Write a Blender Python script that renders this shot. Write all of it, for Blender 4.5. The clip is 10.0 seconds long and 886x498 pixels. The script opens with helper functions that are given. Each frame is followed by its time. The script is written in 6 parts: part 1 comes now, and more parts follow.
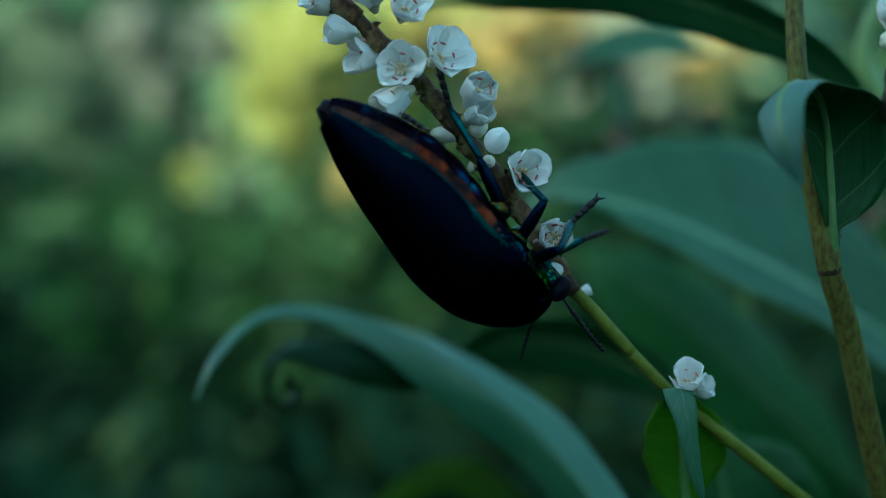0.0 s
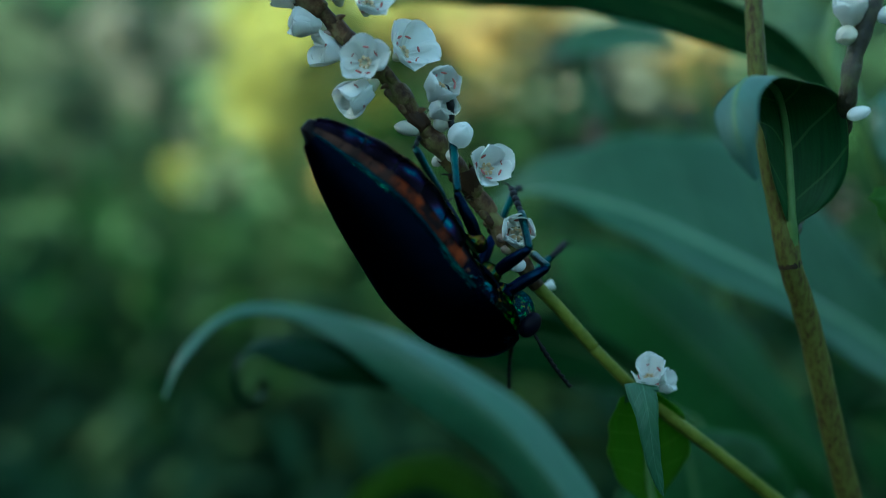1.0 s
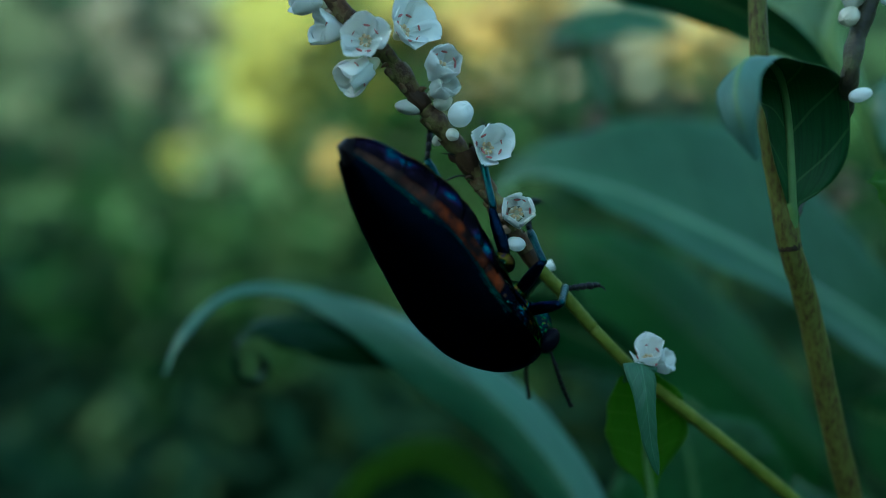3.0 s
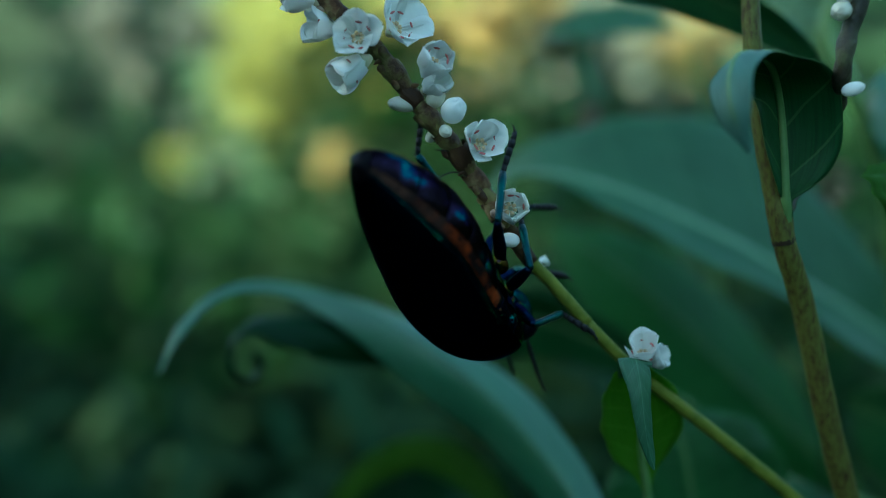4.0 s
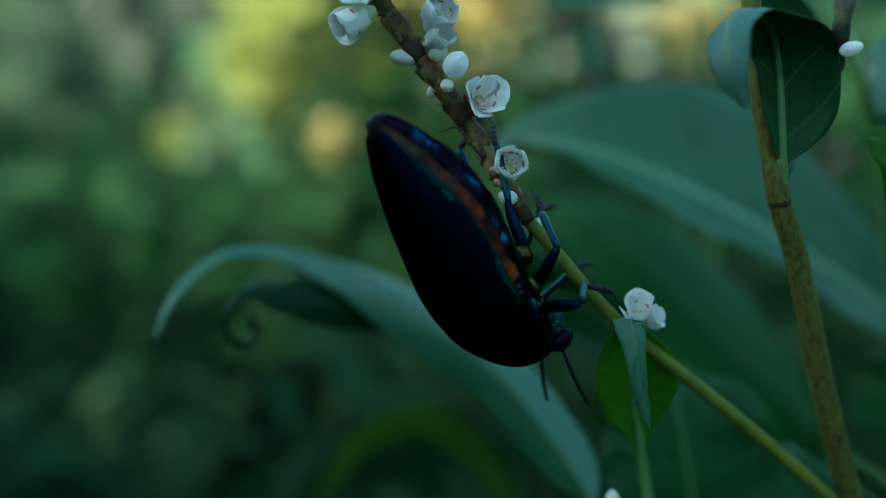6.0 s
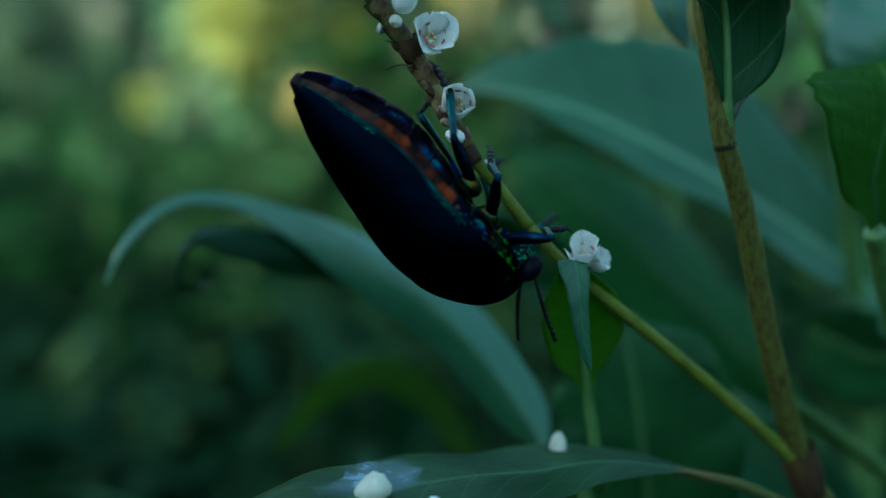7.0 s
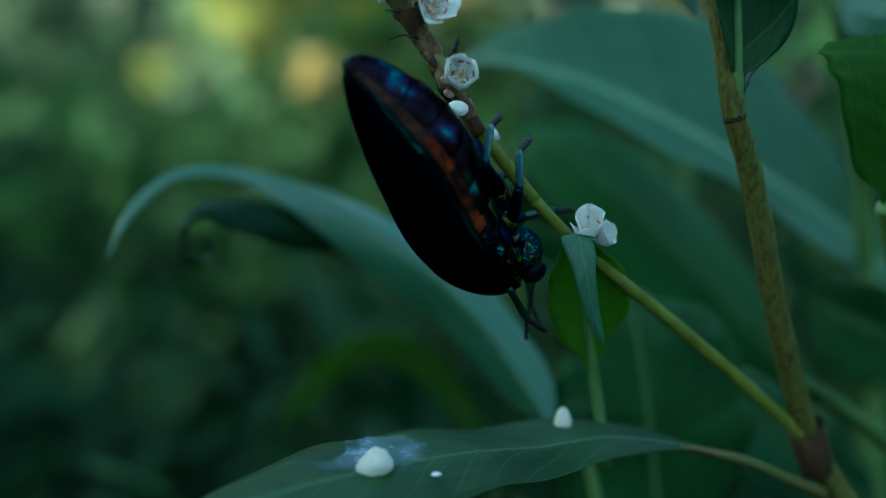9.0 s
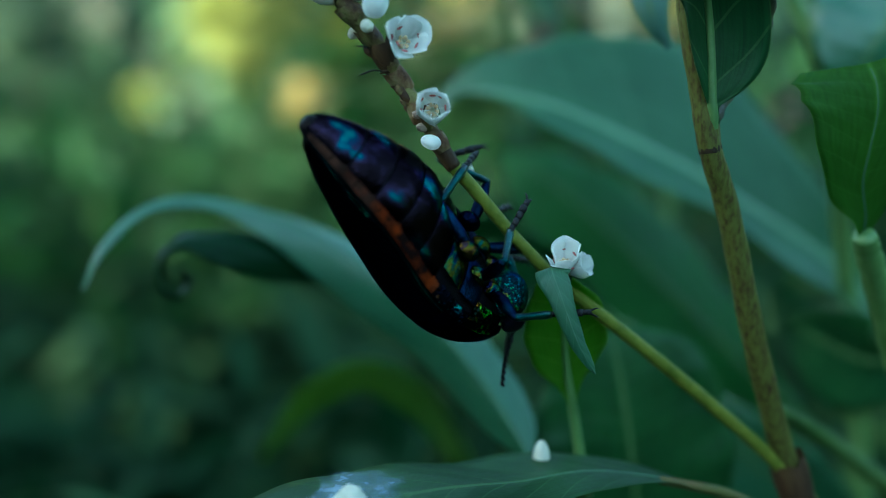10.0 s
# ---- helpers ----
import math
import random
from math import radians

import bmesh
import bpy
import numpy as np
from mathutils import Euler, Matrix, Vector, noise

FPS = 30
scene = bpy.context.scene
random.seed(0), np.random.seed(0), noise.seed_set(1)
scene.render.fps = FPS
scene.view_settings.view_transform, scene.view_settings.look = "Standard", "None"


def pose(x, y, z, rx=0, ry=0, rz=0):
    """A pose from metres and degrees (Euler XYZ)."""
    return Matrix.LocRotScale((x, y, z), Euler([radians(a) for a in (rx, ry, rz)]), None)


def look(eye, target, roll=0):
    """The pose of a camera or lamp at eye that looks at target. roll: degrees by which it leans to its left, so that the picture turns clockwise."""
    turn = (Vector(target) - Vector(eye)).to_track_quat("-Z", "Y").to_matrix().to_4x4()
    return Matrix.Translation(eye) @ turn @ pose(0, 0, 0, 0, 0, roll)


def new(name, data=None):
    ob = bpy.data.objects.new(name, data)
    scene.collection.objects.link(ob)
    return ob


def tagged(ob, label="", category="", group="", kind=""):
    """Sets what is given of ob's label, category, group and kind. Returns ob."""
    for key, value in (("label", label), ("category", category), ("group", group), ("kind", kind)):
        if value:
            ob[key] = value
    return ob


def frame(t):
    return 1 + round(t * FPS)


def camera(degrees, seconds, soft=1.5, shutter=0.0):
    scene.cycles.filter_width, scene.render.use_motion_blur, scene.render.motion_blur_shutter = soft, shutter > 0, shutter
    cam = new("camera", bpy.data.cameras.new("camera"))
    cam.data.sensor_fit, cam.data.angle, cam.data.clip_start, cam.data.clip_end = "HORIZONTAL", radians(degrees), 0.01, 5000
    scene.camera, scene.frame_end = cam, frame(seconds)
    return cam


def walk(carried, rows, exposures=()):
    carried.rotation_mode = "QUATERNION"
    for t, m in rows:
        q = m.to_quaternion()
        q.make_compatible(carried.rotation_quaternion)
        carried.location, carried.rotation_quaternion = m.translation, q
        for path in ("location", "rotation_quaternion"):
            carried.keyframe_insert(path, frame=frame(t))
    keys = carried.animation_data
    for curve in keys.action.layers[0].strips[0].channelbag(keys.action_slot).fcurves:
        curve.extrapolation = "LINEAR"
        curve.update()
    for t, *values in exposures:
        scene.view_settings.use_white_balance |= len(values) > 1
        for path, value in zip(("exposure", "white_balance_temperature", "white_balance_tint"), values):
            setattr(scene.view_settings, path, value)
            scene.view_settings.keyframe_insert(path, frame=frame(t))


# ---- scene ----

import itertools

LIFT = 550.0      # height of the first eye above the ground, mm


def mm(x, y, z):
    """A place given in millimetres from the first eye."""
    return Vector((x, y, z + LIFT)) * 0.001


# ---------------------------------------------------------------- camera
cam = camera(50.0, 10.0, 0.9, 0.4)
cam.data.dof.use_dof = True
cam.data.dof.focus_distance = 0.0925
cam.data.dof.aperture_fstop = 8.0
cam.data.dof.aperture_blades = 0
BRIGHTER = [(0.0, 0.0), (8.0, 0.0), (9.0, 0.06), (9.5, 0.44), (10.0, 0.52)]      # the camera opens up at the end
PATH = [
    (0.0, -0.00, -0.00, 0.00, -0.01, -0.33, -0.00),
    (0.2, 0.41, -0.26, 0.83, 0.23, -0.65, 0.02),
    (0.5, 1.42, -0.11, 0.77, -0.07, -0.59, -0.43),
    (0.7, 2.22, -0.46, 1.32, -0.13, -0.88, -0.17),
    (1.0, 2.80, -0.11, 0.21, -0.63, -0.64, -0.43),
    (1.2, 2.86, -0.14, -0.43, -0.60, -0.93, -0.35),
    (1.5, 2.33, 0.38, -1.07, -0.60, -1.06, -0.37),
    (2.0, 2.37, 0.26, -1.46, -0.52, -1.59, -0.30),
    (2.5, 2.41, 0.18, -1.62, -0.52, -1.09, -0.12),
    (2.7, 2.52, -0.04, -0.94, -0.52, -1.23, 0.05),
    (3.8, 3.62, -0.40, -1.02, -0.79, -1.24, -0.03),
    (4.0, 3.01, -0.29, -1.45, -0.82, -1.17, -0.16),
    (4.5, 2.77, 0.02, -2.49, -0.62, -1.40, -0.14),
    (5.0, 2.16, 0.03, -2.97, -0.44, -1.38, -0.01),
    (5.2, 2.23, 0.14, -2.73, -0.47, -1.50, -0.01),
    (6.3, 4.13, -0.40, -4.60, -1.13, -2.57, 0.29),
    (6.5, 4.70, -0.45, -5.19, -1.34, -2.74, 0.38),
    (6.8, 5.71, -0.49, -4.82, -1.73, -3.40, 0.23),
    (7.0, 6.85, -0.43, -6.31, -2.08, -4.20, 0.39),
    (7.2, 8.00, -0.47, -6.45, -2.21, -4.40, 0.34),
    (7.5, 10.03, -0.36, -7.57, -2.70, -5.17, 0.43),
    (7.8, 11.36, -0.33, -7.76, -2.68, -5.09, 0.19),
    (8.0, 9.79, 0.43, -6.35, -2.68, -4.98, 0.06),
    (8.2, 8.87, -0.06, -5.38, -2.57, -4.83, 0.26),
    (8.5, 7.78, 0.52, -5.99, -2.05, -4.28, 0.47),
    (8.8, 7.31, 0.74, -6.79, -1.64, -5.05, 0.29),
    (9.0, 7.54, 0.96, -6.49, -1.49, -5.76, 0.48),
    (9.2, 7.71, 0.97, -7.11, -1.63, -5.24, 0.52),
    (9.5, 8.36, 1.34, -6.25, -1.84, -4.50, 0.31),
    (10.0, 9.17, 1.62, -5.43, -2.00, -4.44, 0.23)]
walk(cam, [(t, Matrix.Translation(mm(x, y, z)) @ pose(0, 0, 0, 90 + pitch, 0, yaw) @ pose(0, 0, 0, 0, 0, lean))
           for t, x, y, z, yaw, pitch, lean in PATH],
     [(t, 2.43 + e, 5930, -21) for t, e in BRIGHTER])

# ---------------------------------------------------------------- light
SUN_WAY = Vector((-1.0, -0.28, 0.42)).normalized()      # towards the sun
sky = bpy.data.worlds.new("evening_sky")
scene.world = sky
sky.use_nodes = True
nt = sky.node_tree
tex = nt.nodes.new("ShaderNodeTexSky")
tex.sky_type = "NISHITA"
tex.sun_disc = False
tex.sun_elevation = math.asin(SUN_WAY.z)
tex.sun_rotation = math.atan2(SUN_WAY.x, SUN_WAY.y)
nt.links.new(tex.outputs[0], nt.nodes["Background"].inputs[0])
nt.nodes["Background"].inputs[1].default_value = 0.121
lamp = bpy.data.lights.new("sun", "SUN")
lamp.energy, lamp.angle, lamp.color = 5.0, radians(2.0), (1.0, 0.88, 0.66)
sun = new("sun", lamp)
sun.matrix_basis = look(SUN_WAY * 20, (0, 0, 0))


# ---------------------------------------------------------------- materials
def material(name):
    m = bpy.data.materials.new(name)
    m.use_nodes = True
    t = m.node_tree
    return m, t, t.nodes["Principled BSDF"]


def ramp_of(t, source, stops):
    r = t.nodes.new("ShaderNodeValToRGB")
    e = r.color_ramp.elements
    while len(e) < len(stops):
        e.new(0.5)
    for i, (at, col) in enumerate(stops):
        e[i].position, e[i].color = at, (*col, 1)
    t.links.new(source, r.inputs[0])
    return r.outputs[0]


def noise_of(t, scale, detail=3.0, space="Object", rough=0.55, squash=(1, 1, 1)):
    c = t.nodes.new("ShaderNodeTexCoord")
    mp = t.nodes.new("ShaderNodeMapping")
    mp.inputs["Scale"].default_value = squash
    n = t.nodes.new("ShaderNodeTexNoise")
    n.inputs["Scale"].default_value, n.inputs["Detail"].default_value = scale, detail
    n.inputs["Roughness"].default_value = rough
    t.links.new(c.outputs[space], mp.inputs[0])
    t.links.new(mp.outputs[0], n.inputs["Vector"])
    return n.outputs["Fac"]


def bump_of(t, source, b, strength, distance):
    k = t.nodes.new("ShaderNodeBump")
    k.inputs["Strength"].default_value, k.inputs["Distance"].default_value = strength, distance
    t.links.new(source, k.inputs["Height"])
    t.links.new(k.outputs[0], b.inputs["Normal"])
    return k


def math_of(t, op, a, b=None):
    k = t.nodes.new("ShaderNodeMath")
    k.operation = op
    for i, v in enumerate((a, b)):
        if v is None:
            continue
        if isinstance(v, (int, float)):
            k.inputs[i].default_value = v
        else:
            t.links.new(v, k.inputs[i])
    return k.outputs[0]


def mix_of(t, fac, a, b):
    k = t.nodes.new("ShaderNodeMix")
    k.data_type = "RGBA"
    for i, v in ((0, fac), (6, a), (7, b)):
        if isinstance(v, (int, float)):
            k.inputs[i].default_value = v
        elif isinstance(v, tuple):
            k.inputs[i].default_value = (*v, 1)
        else:
            t.links.new(v, k.inputs[i])
    return k.outputs[2]


def leaf_material(name, dark, light, rib, rough=0.42, glow=0.25, veins=9.0, spec=0.55):
    """A living leaf: mottled blade, side veins that run off the midrib, a waxy sheen and light that comes through."""
    m, t, b = material(name)
    uv = t.nodes.new("ShaderNodeUVMap")
    uv.uv_map = "blade"
    sep = t.nodes.new("ShaderNodeSeparateXYZ")
    t.links.new(uv.outputs[0], sep.inputs[0])
    across = math_of(t, "ABSOLUTE", math_of(t, "SUBTRACT", sep.outputs[1], 0.5))
    wob = noise_of(t, 130.0, 2.0)
    run = math_of(t, "ADD", math_of(t, "SUBTRACT", sep.outputs[0], math_of(t, "MULTIPLY", across, 0.22)),
                  math_of(t, "MULTIPLY", wob, 0.035))
    saw = math_of(t, "ABSOLUTE", math_of(t, "SUBTRACT", math_of(t, "FRACT", math_of(t, "MULTIPLY", run, veins)), 0.5))
    vein = math_of(t, "LESS_THAN", saw, 0.035)
    fine = noise_of(t, 900.0, 4.0)
    broad = noise_of(t, 95.0, 3.0)
    col = ramp_of(t, broad, [(0.3, dark), (0.72, light)])
    col = mix_of(t, math_of(t, "MULTIPLY", fine, 0.35), col, dark)
    grid = t.nodes.new("ShaderNodeCombineXYZ")
    t.links.new(math_of(t, "MULTIPLY", run, 7.0), grid.inputs[0])
    t.links.new(math_of(t, "MULTIPLY", sep.outputs[1], 34.0), grid.inputs[1])
    streak = t.nodes.new("ShaderNodeTexNoise")
    streak.inputs["Scale"].default_value, streak.inputs["Detail"].default_value = 1.0, 3.0
    t.links.new(grid.outputs[0], streak.inputs["Vector"])
    worn = ramp_of(t, streak.outputs[0], [(0.40, (0, 0, 0)), (0.68, (1, 1, 1))])
    col = mix_of(t, math_of(t, "MULTIPLY", worn, 0.55), col, tuple(0.45 * v for v in dark))
    col = mix_of(t, math_of(t, "MULTIPLY", vein, 0.30), col, rib)
    rim = math_of(t, "GREATER_THAN", across, 0.492)
    col = mix_of(t, math_of(t, "MULTIPLY", rim, 0.5), col, rib)
    mid = math_of(t, "LESS_THAN", across, 0.018)
    col = mix_of(t, math_of(t, "MULTIPLY", mid, 0.6), col, rib)
    t.links.new(col, b.inputs["Base Color"])
    b.inputs["Roughness"].default_value = rough
    b.inputs["Specular IOR Level"].default_value = spec
    h = math_of(t, "ADD", math_of(t, "MULTIPLY", saw, 0.9), math_of(t, "MULTIPLY", fine, 0.5))
    bump_of(t, h, b, 0.35, 0.0004)
    tr = t.nodes.new("ShaderNodeBsdfTranslucent")
    t.links.new(mix_of(t, 0.5, col, tuple(min(1, 2.2 * v) for v in (light[0] * 1.2, light[1], light[2] * 0.3))), tr.inputs[0])
    mx = t.nodes.new("ShaderNodeMixShader")
    mx.inputs[0].default_value = glow
    t.links.new(b.outputs[0], mx.inputs[1])
    t.links.new(tr.outputs[0], mx.inputs[2])
    t.links.new(mx.outputs[0], t.nodes["Material Output"].inputs[0])
    return m


def mass_material(name, stops, rough=0.75):
    """Many small leaves: each one takes its own colour."""
    m, t, b = material(name)
    g = t.nodes.new("ShaderNodeNewGeometry")
    col = ramp_of(t, g.outputs["Random Per Island"], stops)
    t.links.new(mix_of(t, math_of(t, "MULTIPLY", noise_of(t, 40.0, 3.0), 0.5), col, tuple(0.5 * v for v in stops[0][1])), b.inputs["Base Color"])
    b.inputs["Roughness"].default_value = rough
    b.inputs["Specular IOR Level"].default_value = 0.2
    tr = t.nodes.new("ShaderNodeBsdfTranslucent")
    t.links.new(col, tr.inputs[0])
    mx = t.nodes.new("ShaderNodeMixShader")
    mx.inputs[0].default_value = 0.3
    t.links.new(b.outputs[0], mx.inputs[1])
    t.links.new(tr.outputs[0], mx.inputs[2])
    t.links.new(mx.outputs[0], t.nodes["Material Output"].inputs[0])
    return m


def surface(name, stops, scale, rough, bump=0.0, bscale=0.0, metal=0.0, spec=0.5, squash=(1, 1, 1), edge=None):
    m, t, b = material(name)
    t.links.new(ramp_of(t, noise_of(t, scale, 4.0, squash=squash), stops), b.inputs["Base Color"])
    b.inputs["Roughness"].default_value, b.inputs["Metallic"].default_value = rough, metal
    b.inputs["Specular IOR Level"].default_value = spec
    if edge:
        b.inputs["Specular Tint"].default_value = (*edge, 1)
    if bump:
        bump_of(t, noise_of(t, bscale, 3.0, squash=squash), b, bump, 0.0003)
    return m


LEAF = leaf_material("leaf_green", (0.016, 0.070, 0.020), (0.040, 0.138, 0.040), (0.136, 0.255, 0.085), spec=0.35)
LEAF_DARK = leaf_material("leaf_dark_green", (0.012, 0.064, 0.015), (0.025, 0.111, 0.025), (0.085, 0.187, 0.043), 0.5)
LEAF_WAXY = leaf_material("leaf_waxy_blue_green", (0.038, 0.132, 0.066), (0.072, 0.205, 0.108), (0.125, 0.260, 0.135), 0.36, 0.30, 9.0, 0.9)
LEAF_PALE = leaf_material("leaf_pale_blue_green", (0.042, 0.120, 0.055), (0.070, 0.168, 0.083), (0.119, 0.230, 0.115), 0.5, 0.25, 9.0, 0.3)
LEAF_CURL = leaf_material("leaf_curled_gloss", (0.010, 0.047, 0.011), (0.020, 0.078, 0.020), (0.111, 0.196, 0.060), 0.5, 0.14, 9.0, 0.25)
LEAF_UNDER = leaf_material("leaf_under_face_pale", (0.072, 0.162, 0.123), (0.111, 0.221, 0.170), (0.128, 0.238, 0.178), 0.5, 0.3, 9.0, 0.35)
LEAF_NEAR = leaf_material("leaf_dull_green", (0.012, 0.042, 0.011), (0.028, 0.082, 0.022), (0.070, 0.150, 0.043), 0.45, 0.25, 14.0, 0.25)
LEAF_ROLLED = leaf_material("leaf_rolled_dark", (0.003, 0.018, 0.004), (0.007, 0.036, 0.009), (0.012, 0.042, 0.012), 0.45, 0.15, 9.0, 0.12)
LEAF_FRESH = leaf_material("leaf_fresh_lime", (0.052, 0.140, 0.008), (0.100, 0.225, 0.015), (0.250, 0.374, 0.060), 0.5, 0.45, 9.0, 0.2)
LEAF_MID = leaf_material("leaf_deep_green", (0.021, 0.095, 0.017), (0.045, 0.170, 0.032), (0.075, 0.210, 0.050), 0.6, 0.4, 9.0, 0.25)
LEAF_UPRIGHT = leaf_material("leaf_upright_olive_green", (0.034, 0.098, 0.010), (0.060, 0.150, 0.017), (0.085, 0.190, 0.030), 0.6, 0.42, 9.0, 0.1)
LEAF_FOLD = leaf_material("leaf_soft_green", (0.030, 0.106, 0.047), (0.060, 0.162, 0.072), (0.119, 0.230, 0.119), 0.5)
LEAF_LIME = leaf_material("leaf_yellow_green", (0.074, 0.155, 0.029), (0.130, 0.230, 0.047), (0.230, 0.330, 0.090), 0.55, 0.5, 9.0, 0.3)
LEAF_DEEP = leaf_material("leaf_mottled_deep_green", (0.014, 0.062, 0.014), (0.042, 0.145, 0.034), (0.110, 0.220, 0.070), 0.5, 0.35, 14.0, 0.4)
RIB = surface("midrib_pale_green", [(0.3, (0.076, 0.153, 0.038)), (0.7, (0.128, 0.221, 0.064))], 300.0, 0.5, 0.3, 2000.0)
RIB_SOFT = surface("midrib_soft_green", [(0.3, (0.170, 0.306, 0.170)), (0.7, (0.221, 0.374, 0.221))], 300.0, 0.5, 0.3, 2000.0)
RIB_DULL = surface("midrib_dull_green", [(0.3, (0.030, 0.085, 0.030)), (0.7, (0.051, 0.128, 0.047))], 300.0, 0.55, 0.3, 2000.0)
DIM = surface("stalk_dim_green", [(0.3, (0.009, 0.030, 0.009)), (0.8, (0.019, 0.051, 0.015))], 60.0, 0.8, spec=0.2)
STEM = surface("stem_olive", [(0.26, (0.034, 0.018, 0.008)), (0.40, (0.066, 0.052, 0.014)), (0.54, (0.092, 0.096, 0.020)), (0.74, (0.110, 0.120, 0.027))], 2100.0, 0.5, 0.4, 2600.0, squash=(1, 1, 0.4), spec=0.15)
SHOOT = surface("shoot_dark", [(0.36, (0.015, 0.010, 0.007)), (0.50, (0.043, 0.036, 0.015)), (0.66, (0.072, 0.085, 0.025))], 420.0, 0.55, 0.6, 2600.0)
STALK = surface("stalk_green", [(0.3, (0.085, 0.110, 0.012)), (0.7, (0.165, 0.180, 0.024))], 620.0, 0.5, 0.4, 3000.0, spec=0.15)
BRANCH = surface("branch_green", [(0.3, (0.040, 0.085, 0.018)), (0.7, (0.070, 0.120, 0.028))], 300.0, 0.55, 0.3, 2000.0, spec=0.2)
SPIKE = surface("spike_axis", [(0.36, (0.036, 0.014, 0.009)), (0.47, (0.095, 0.058, 0.025)), (0.62, (0.170, 0.150, 0.050))], 480.0, 0.5, 0.6, 3000.0, spec=0.15)
SHEATH = surface("sheath_brown", [(0.34, (0.042, 0.015, 0.009)), (0.48, (0.125, 0.066, 0.032)), (0.66, (0.230, 0.180, 0.085))], 520.0, 0.6, 0.6, 3500.0, spec=0.15)
RING = surface("joint_ring_dark", [(0.3, (0.014, 0.009, 0.006)), (0.8, (0.05, 0.03, 0.015))], 500.0, 0.6, 0.4, 2500.0, spec=0.2)
BLOTCH = surface("cuff_blotched", [(0.30, (0.05, 0.02, 0.010)), (0.45, (0.15, 0.11, 0.022)), (0.7, (0.19, 0.17, 0.04))], 420.0, 0.55, 0.4, 2500.0, spec=0.2)
COLLAR = surface("collar_russet", [(0.25, (0.020, 0.010, 0.006)), (0.55, (0.052, 0.026, 0.012)), (0.85, (0.13, 0.080, 0.028))], 420.0, 0.6, 0.6, 2500.0, squash=(1, 1, 0.3), spec=0.2)
PETIOLE = surface("petiole_reddish", [(0.3, (0.072, 0.098, 0.024)), (0.7, (0.111, 0.076, 0.025))], 220.0, 0.5, 0.3, 2000.0, spec=0.2)
def thin(m, col, amount):
    """Lets some of the light come through a thin pale skin."""
    t = m.node_tree
    tr = t.nodes.new("ShaderNodeBsdfTranslucent")
    tr.inputs[0].default_value = (*col, 1)
    mx = t.nodes.new("ShaderNodeMixShader")
    mx.inputs[0].default_value = amount
    t.links.new(t.nodes["Principled BSDF"].outputs[0], mx.inputs[1])
    t.links.new(tr.outputs[0], mx.inputs[2])
    t.links.new(mx.outputs[0], t.nodes["Material Output"].inputs[0])
    return m


PETAL = surface("petal_white", [(0.25, (0.86, 0.86, 0.82)), (0.8, (0.95, 0.95, 0.91))], 900.0, 0.5, 0.35, 2600.0)
thin(PETAL, (0.95, 0.95, 0.91), 0.38)
CREAM = surface("bud_cream", [(0.3, (0.62, 0.60, 0.48)), (0.8, (0.80, 0.78, 0.68))], 900.0, 0.5, 0.3, 2600.0)
thin(CREAM, (0.85, 0.83, 0.70), 0.3)
BLUSH = surface("bud_blush", [(0.3, (0.32, 0.19, 0.13)), (0.8, (0.50, 0.38, 0.30))], 900.0, 0.5, 0.3, 2600.0)
CUP = surface("flower_base", [(0.3, (0.58, 0.58, 0.38)), (0.8, (0.68, 0.58, 0.42))], 900.0, 0.5)
ANTHER = surface("anther_rose", [(0.3, (0.40, 0.08, 0.08)), (0.8, (0.55, 0.20, 0.17))], 900.0, 0.5)
NECTAR = surface("nectary_amber", [(0.3, (0.62, 0.42, 0.22)), (0.8, (0.75, 0.58, 0.36))], 900.0, 0.4)
def film_material():
    """A thin dried film: bluish white, broken up, fading out to its edge."""
    m, t, b = material("dried_film")
    uv = t.nodes.new("ShaderNodeUVMap")
    uv.uv_map = "blade"
    far = t.nodes.new("ShaderNodeVectorMath")
    far.operation = "DISTANCE"
    far.inputs[1].default_value = (0.5, 0.5, 0.0)
    t.links.new(uv.outputs[0], far.inputs[0])
    patchy = math_of(t, "SUBTRACT", noise_of(t, 620.0, 4.0, rough=0.62), math_of(t, "MULTIPLY", math_of(t, "POWER", math_of(t, "MULTIPLY", far.outputs["Value"], 2.0), 3.0), 0.26))
    t.links.new(ramp_of(t, patchy, [(0.26, (0, 0, 0)), (0.50, (0.5, 0.5, 0.5)), (0.64, (0.75, 0.75, 0.75))]), b.inputs["Alpha"])
    t.links.new(ramp_of(t, patchy, [(0.3, (0.08, 0.15, 0.19)), (0.65, (0.24, 0.33, 0.40))]), b.inputs["Base Color"])
    b.inputs["Roughness"].default_value = 0.65
    return m


DROPPING = film_material()
FOLIAGE = mass_material("foliage_mass", [(0.0, (0.007, 0.038, 0.015)), (0.4, (0.014, 0.064, 0.024)), (0.75, (0.025, 0.102, 0.038)), (1.0, (0.051, 0.145, 0.043))])
# Yellowing leaves with the brightness of low sun put into their colour.
FOLIAGE_LIT_GOLD = mass_material("foliage_lit_gold", [(0.0, (0.310, 0.345, 0.100)), (0.5, (0.385, 0.410, 0.135)), (1.0, (0.470, 0.480, 0.185))])
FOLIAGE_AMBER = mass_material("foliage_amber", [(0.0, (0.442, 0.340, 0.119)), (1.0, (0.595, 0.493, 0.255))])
FOLIAGE_PALE = mass_material("foliage_pale", [(0.0, (0.289, 0.340, 0.264)), (0.6, (0.383, 0.416, 0.332)), (1.0, (0.476, 0.476, 0.391))])
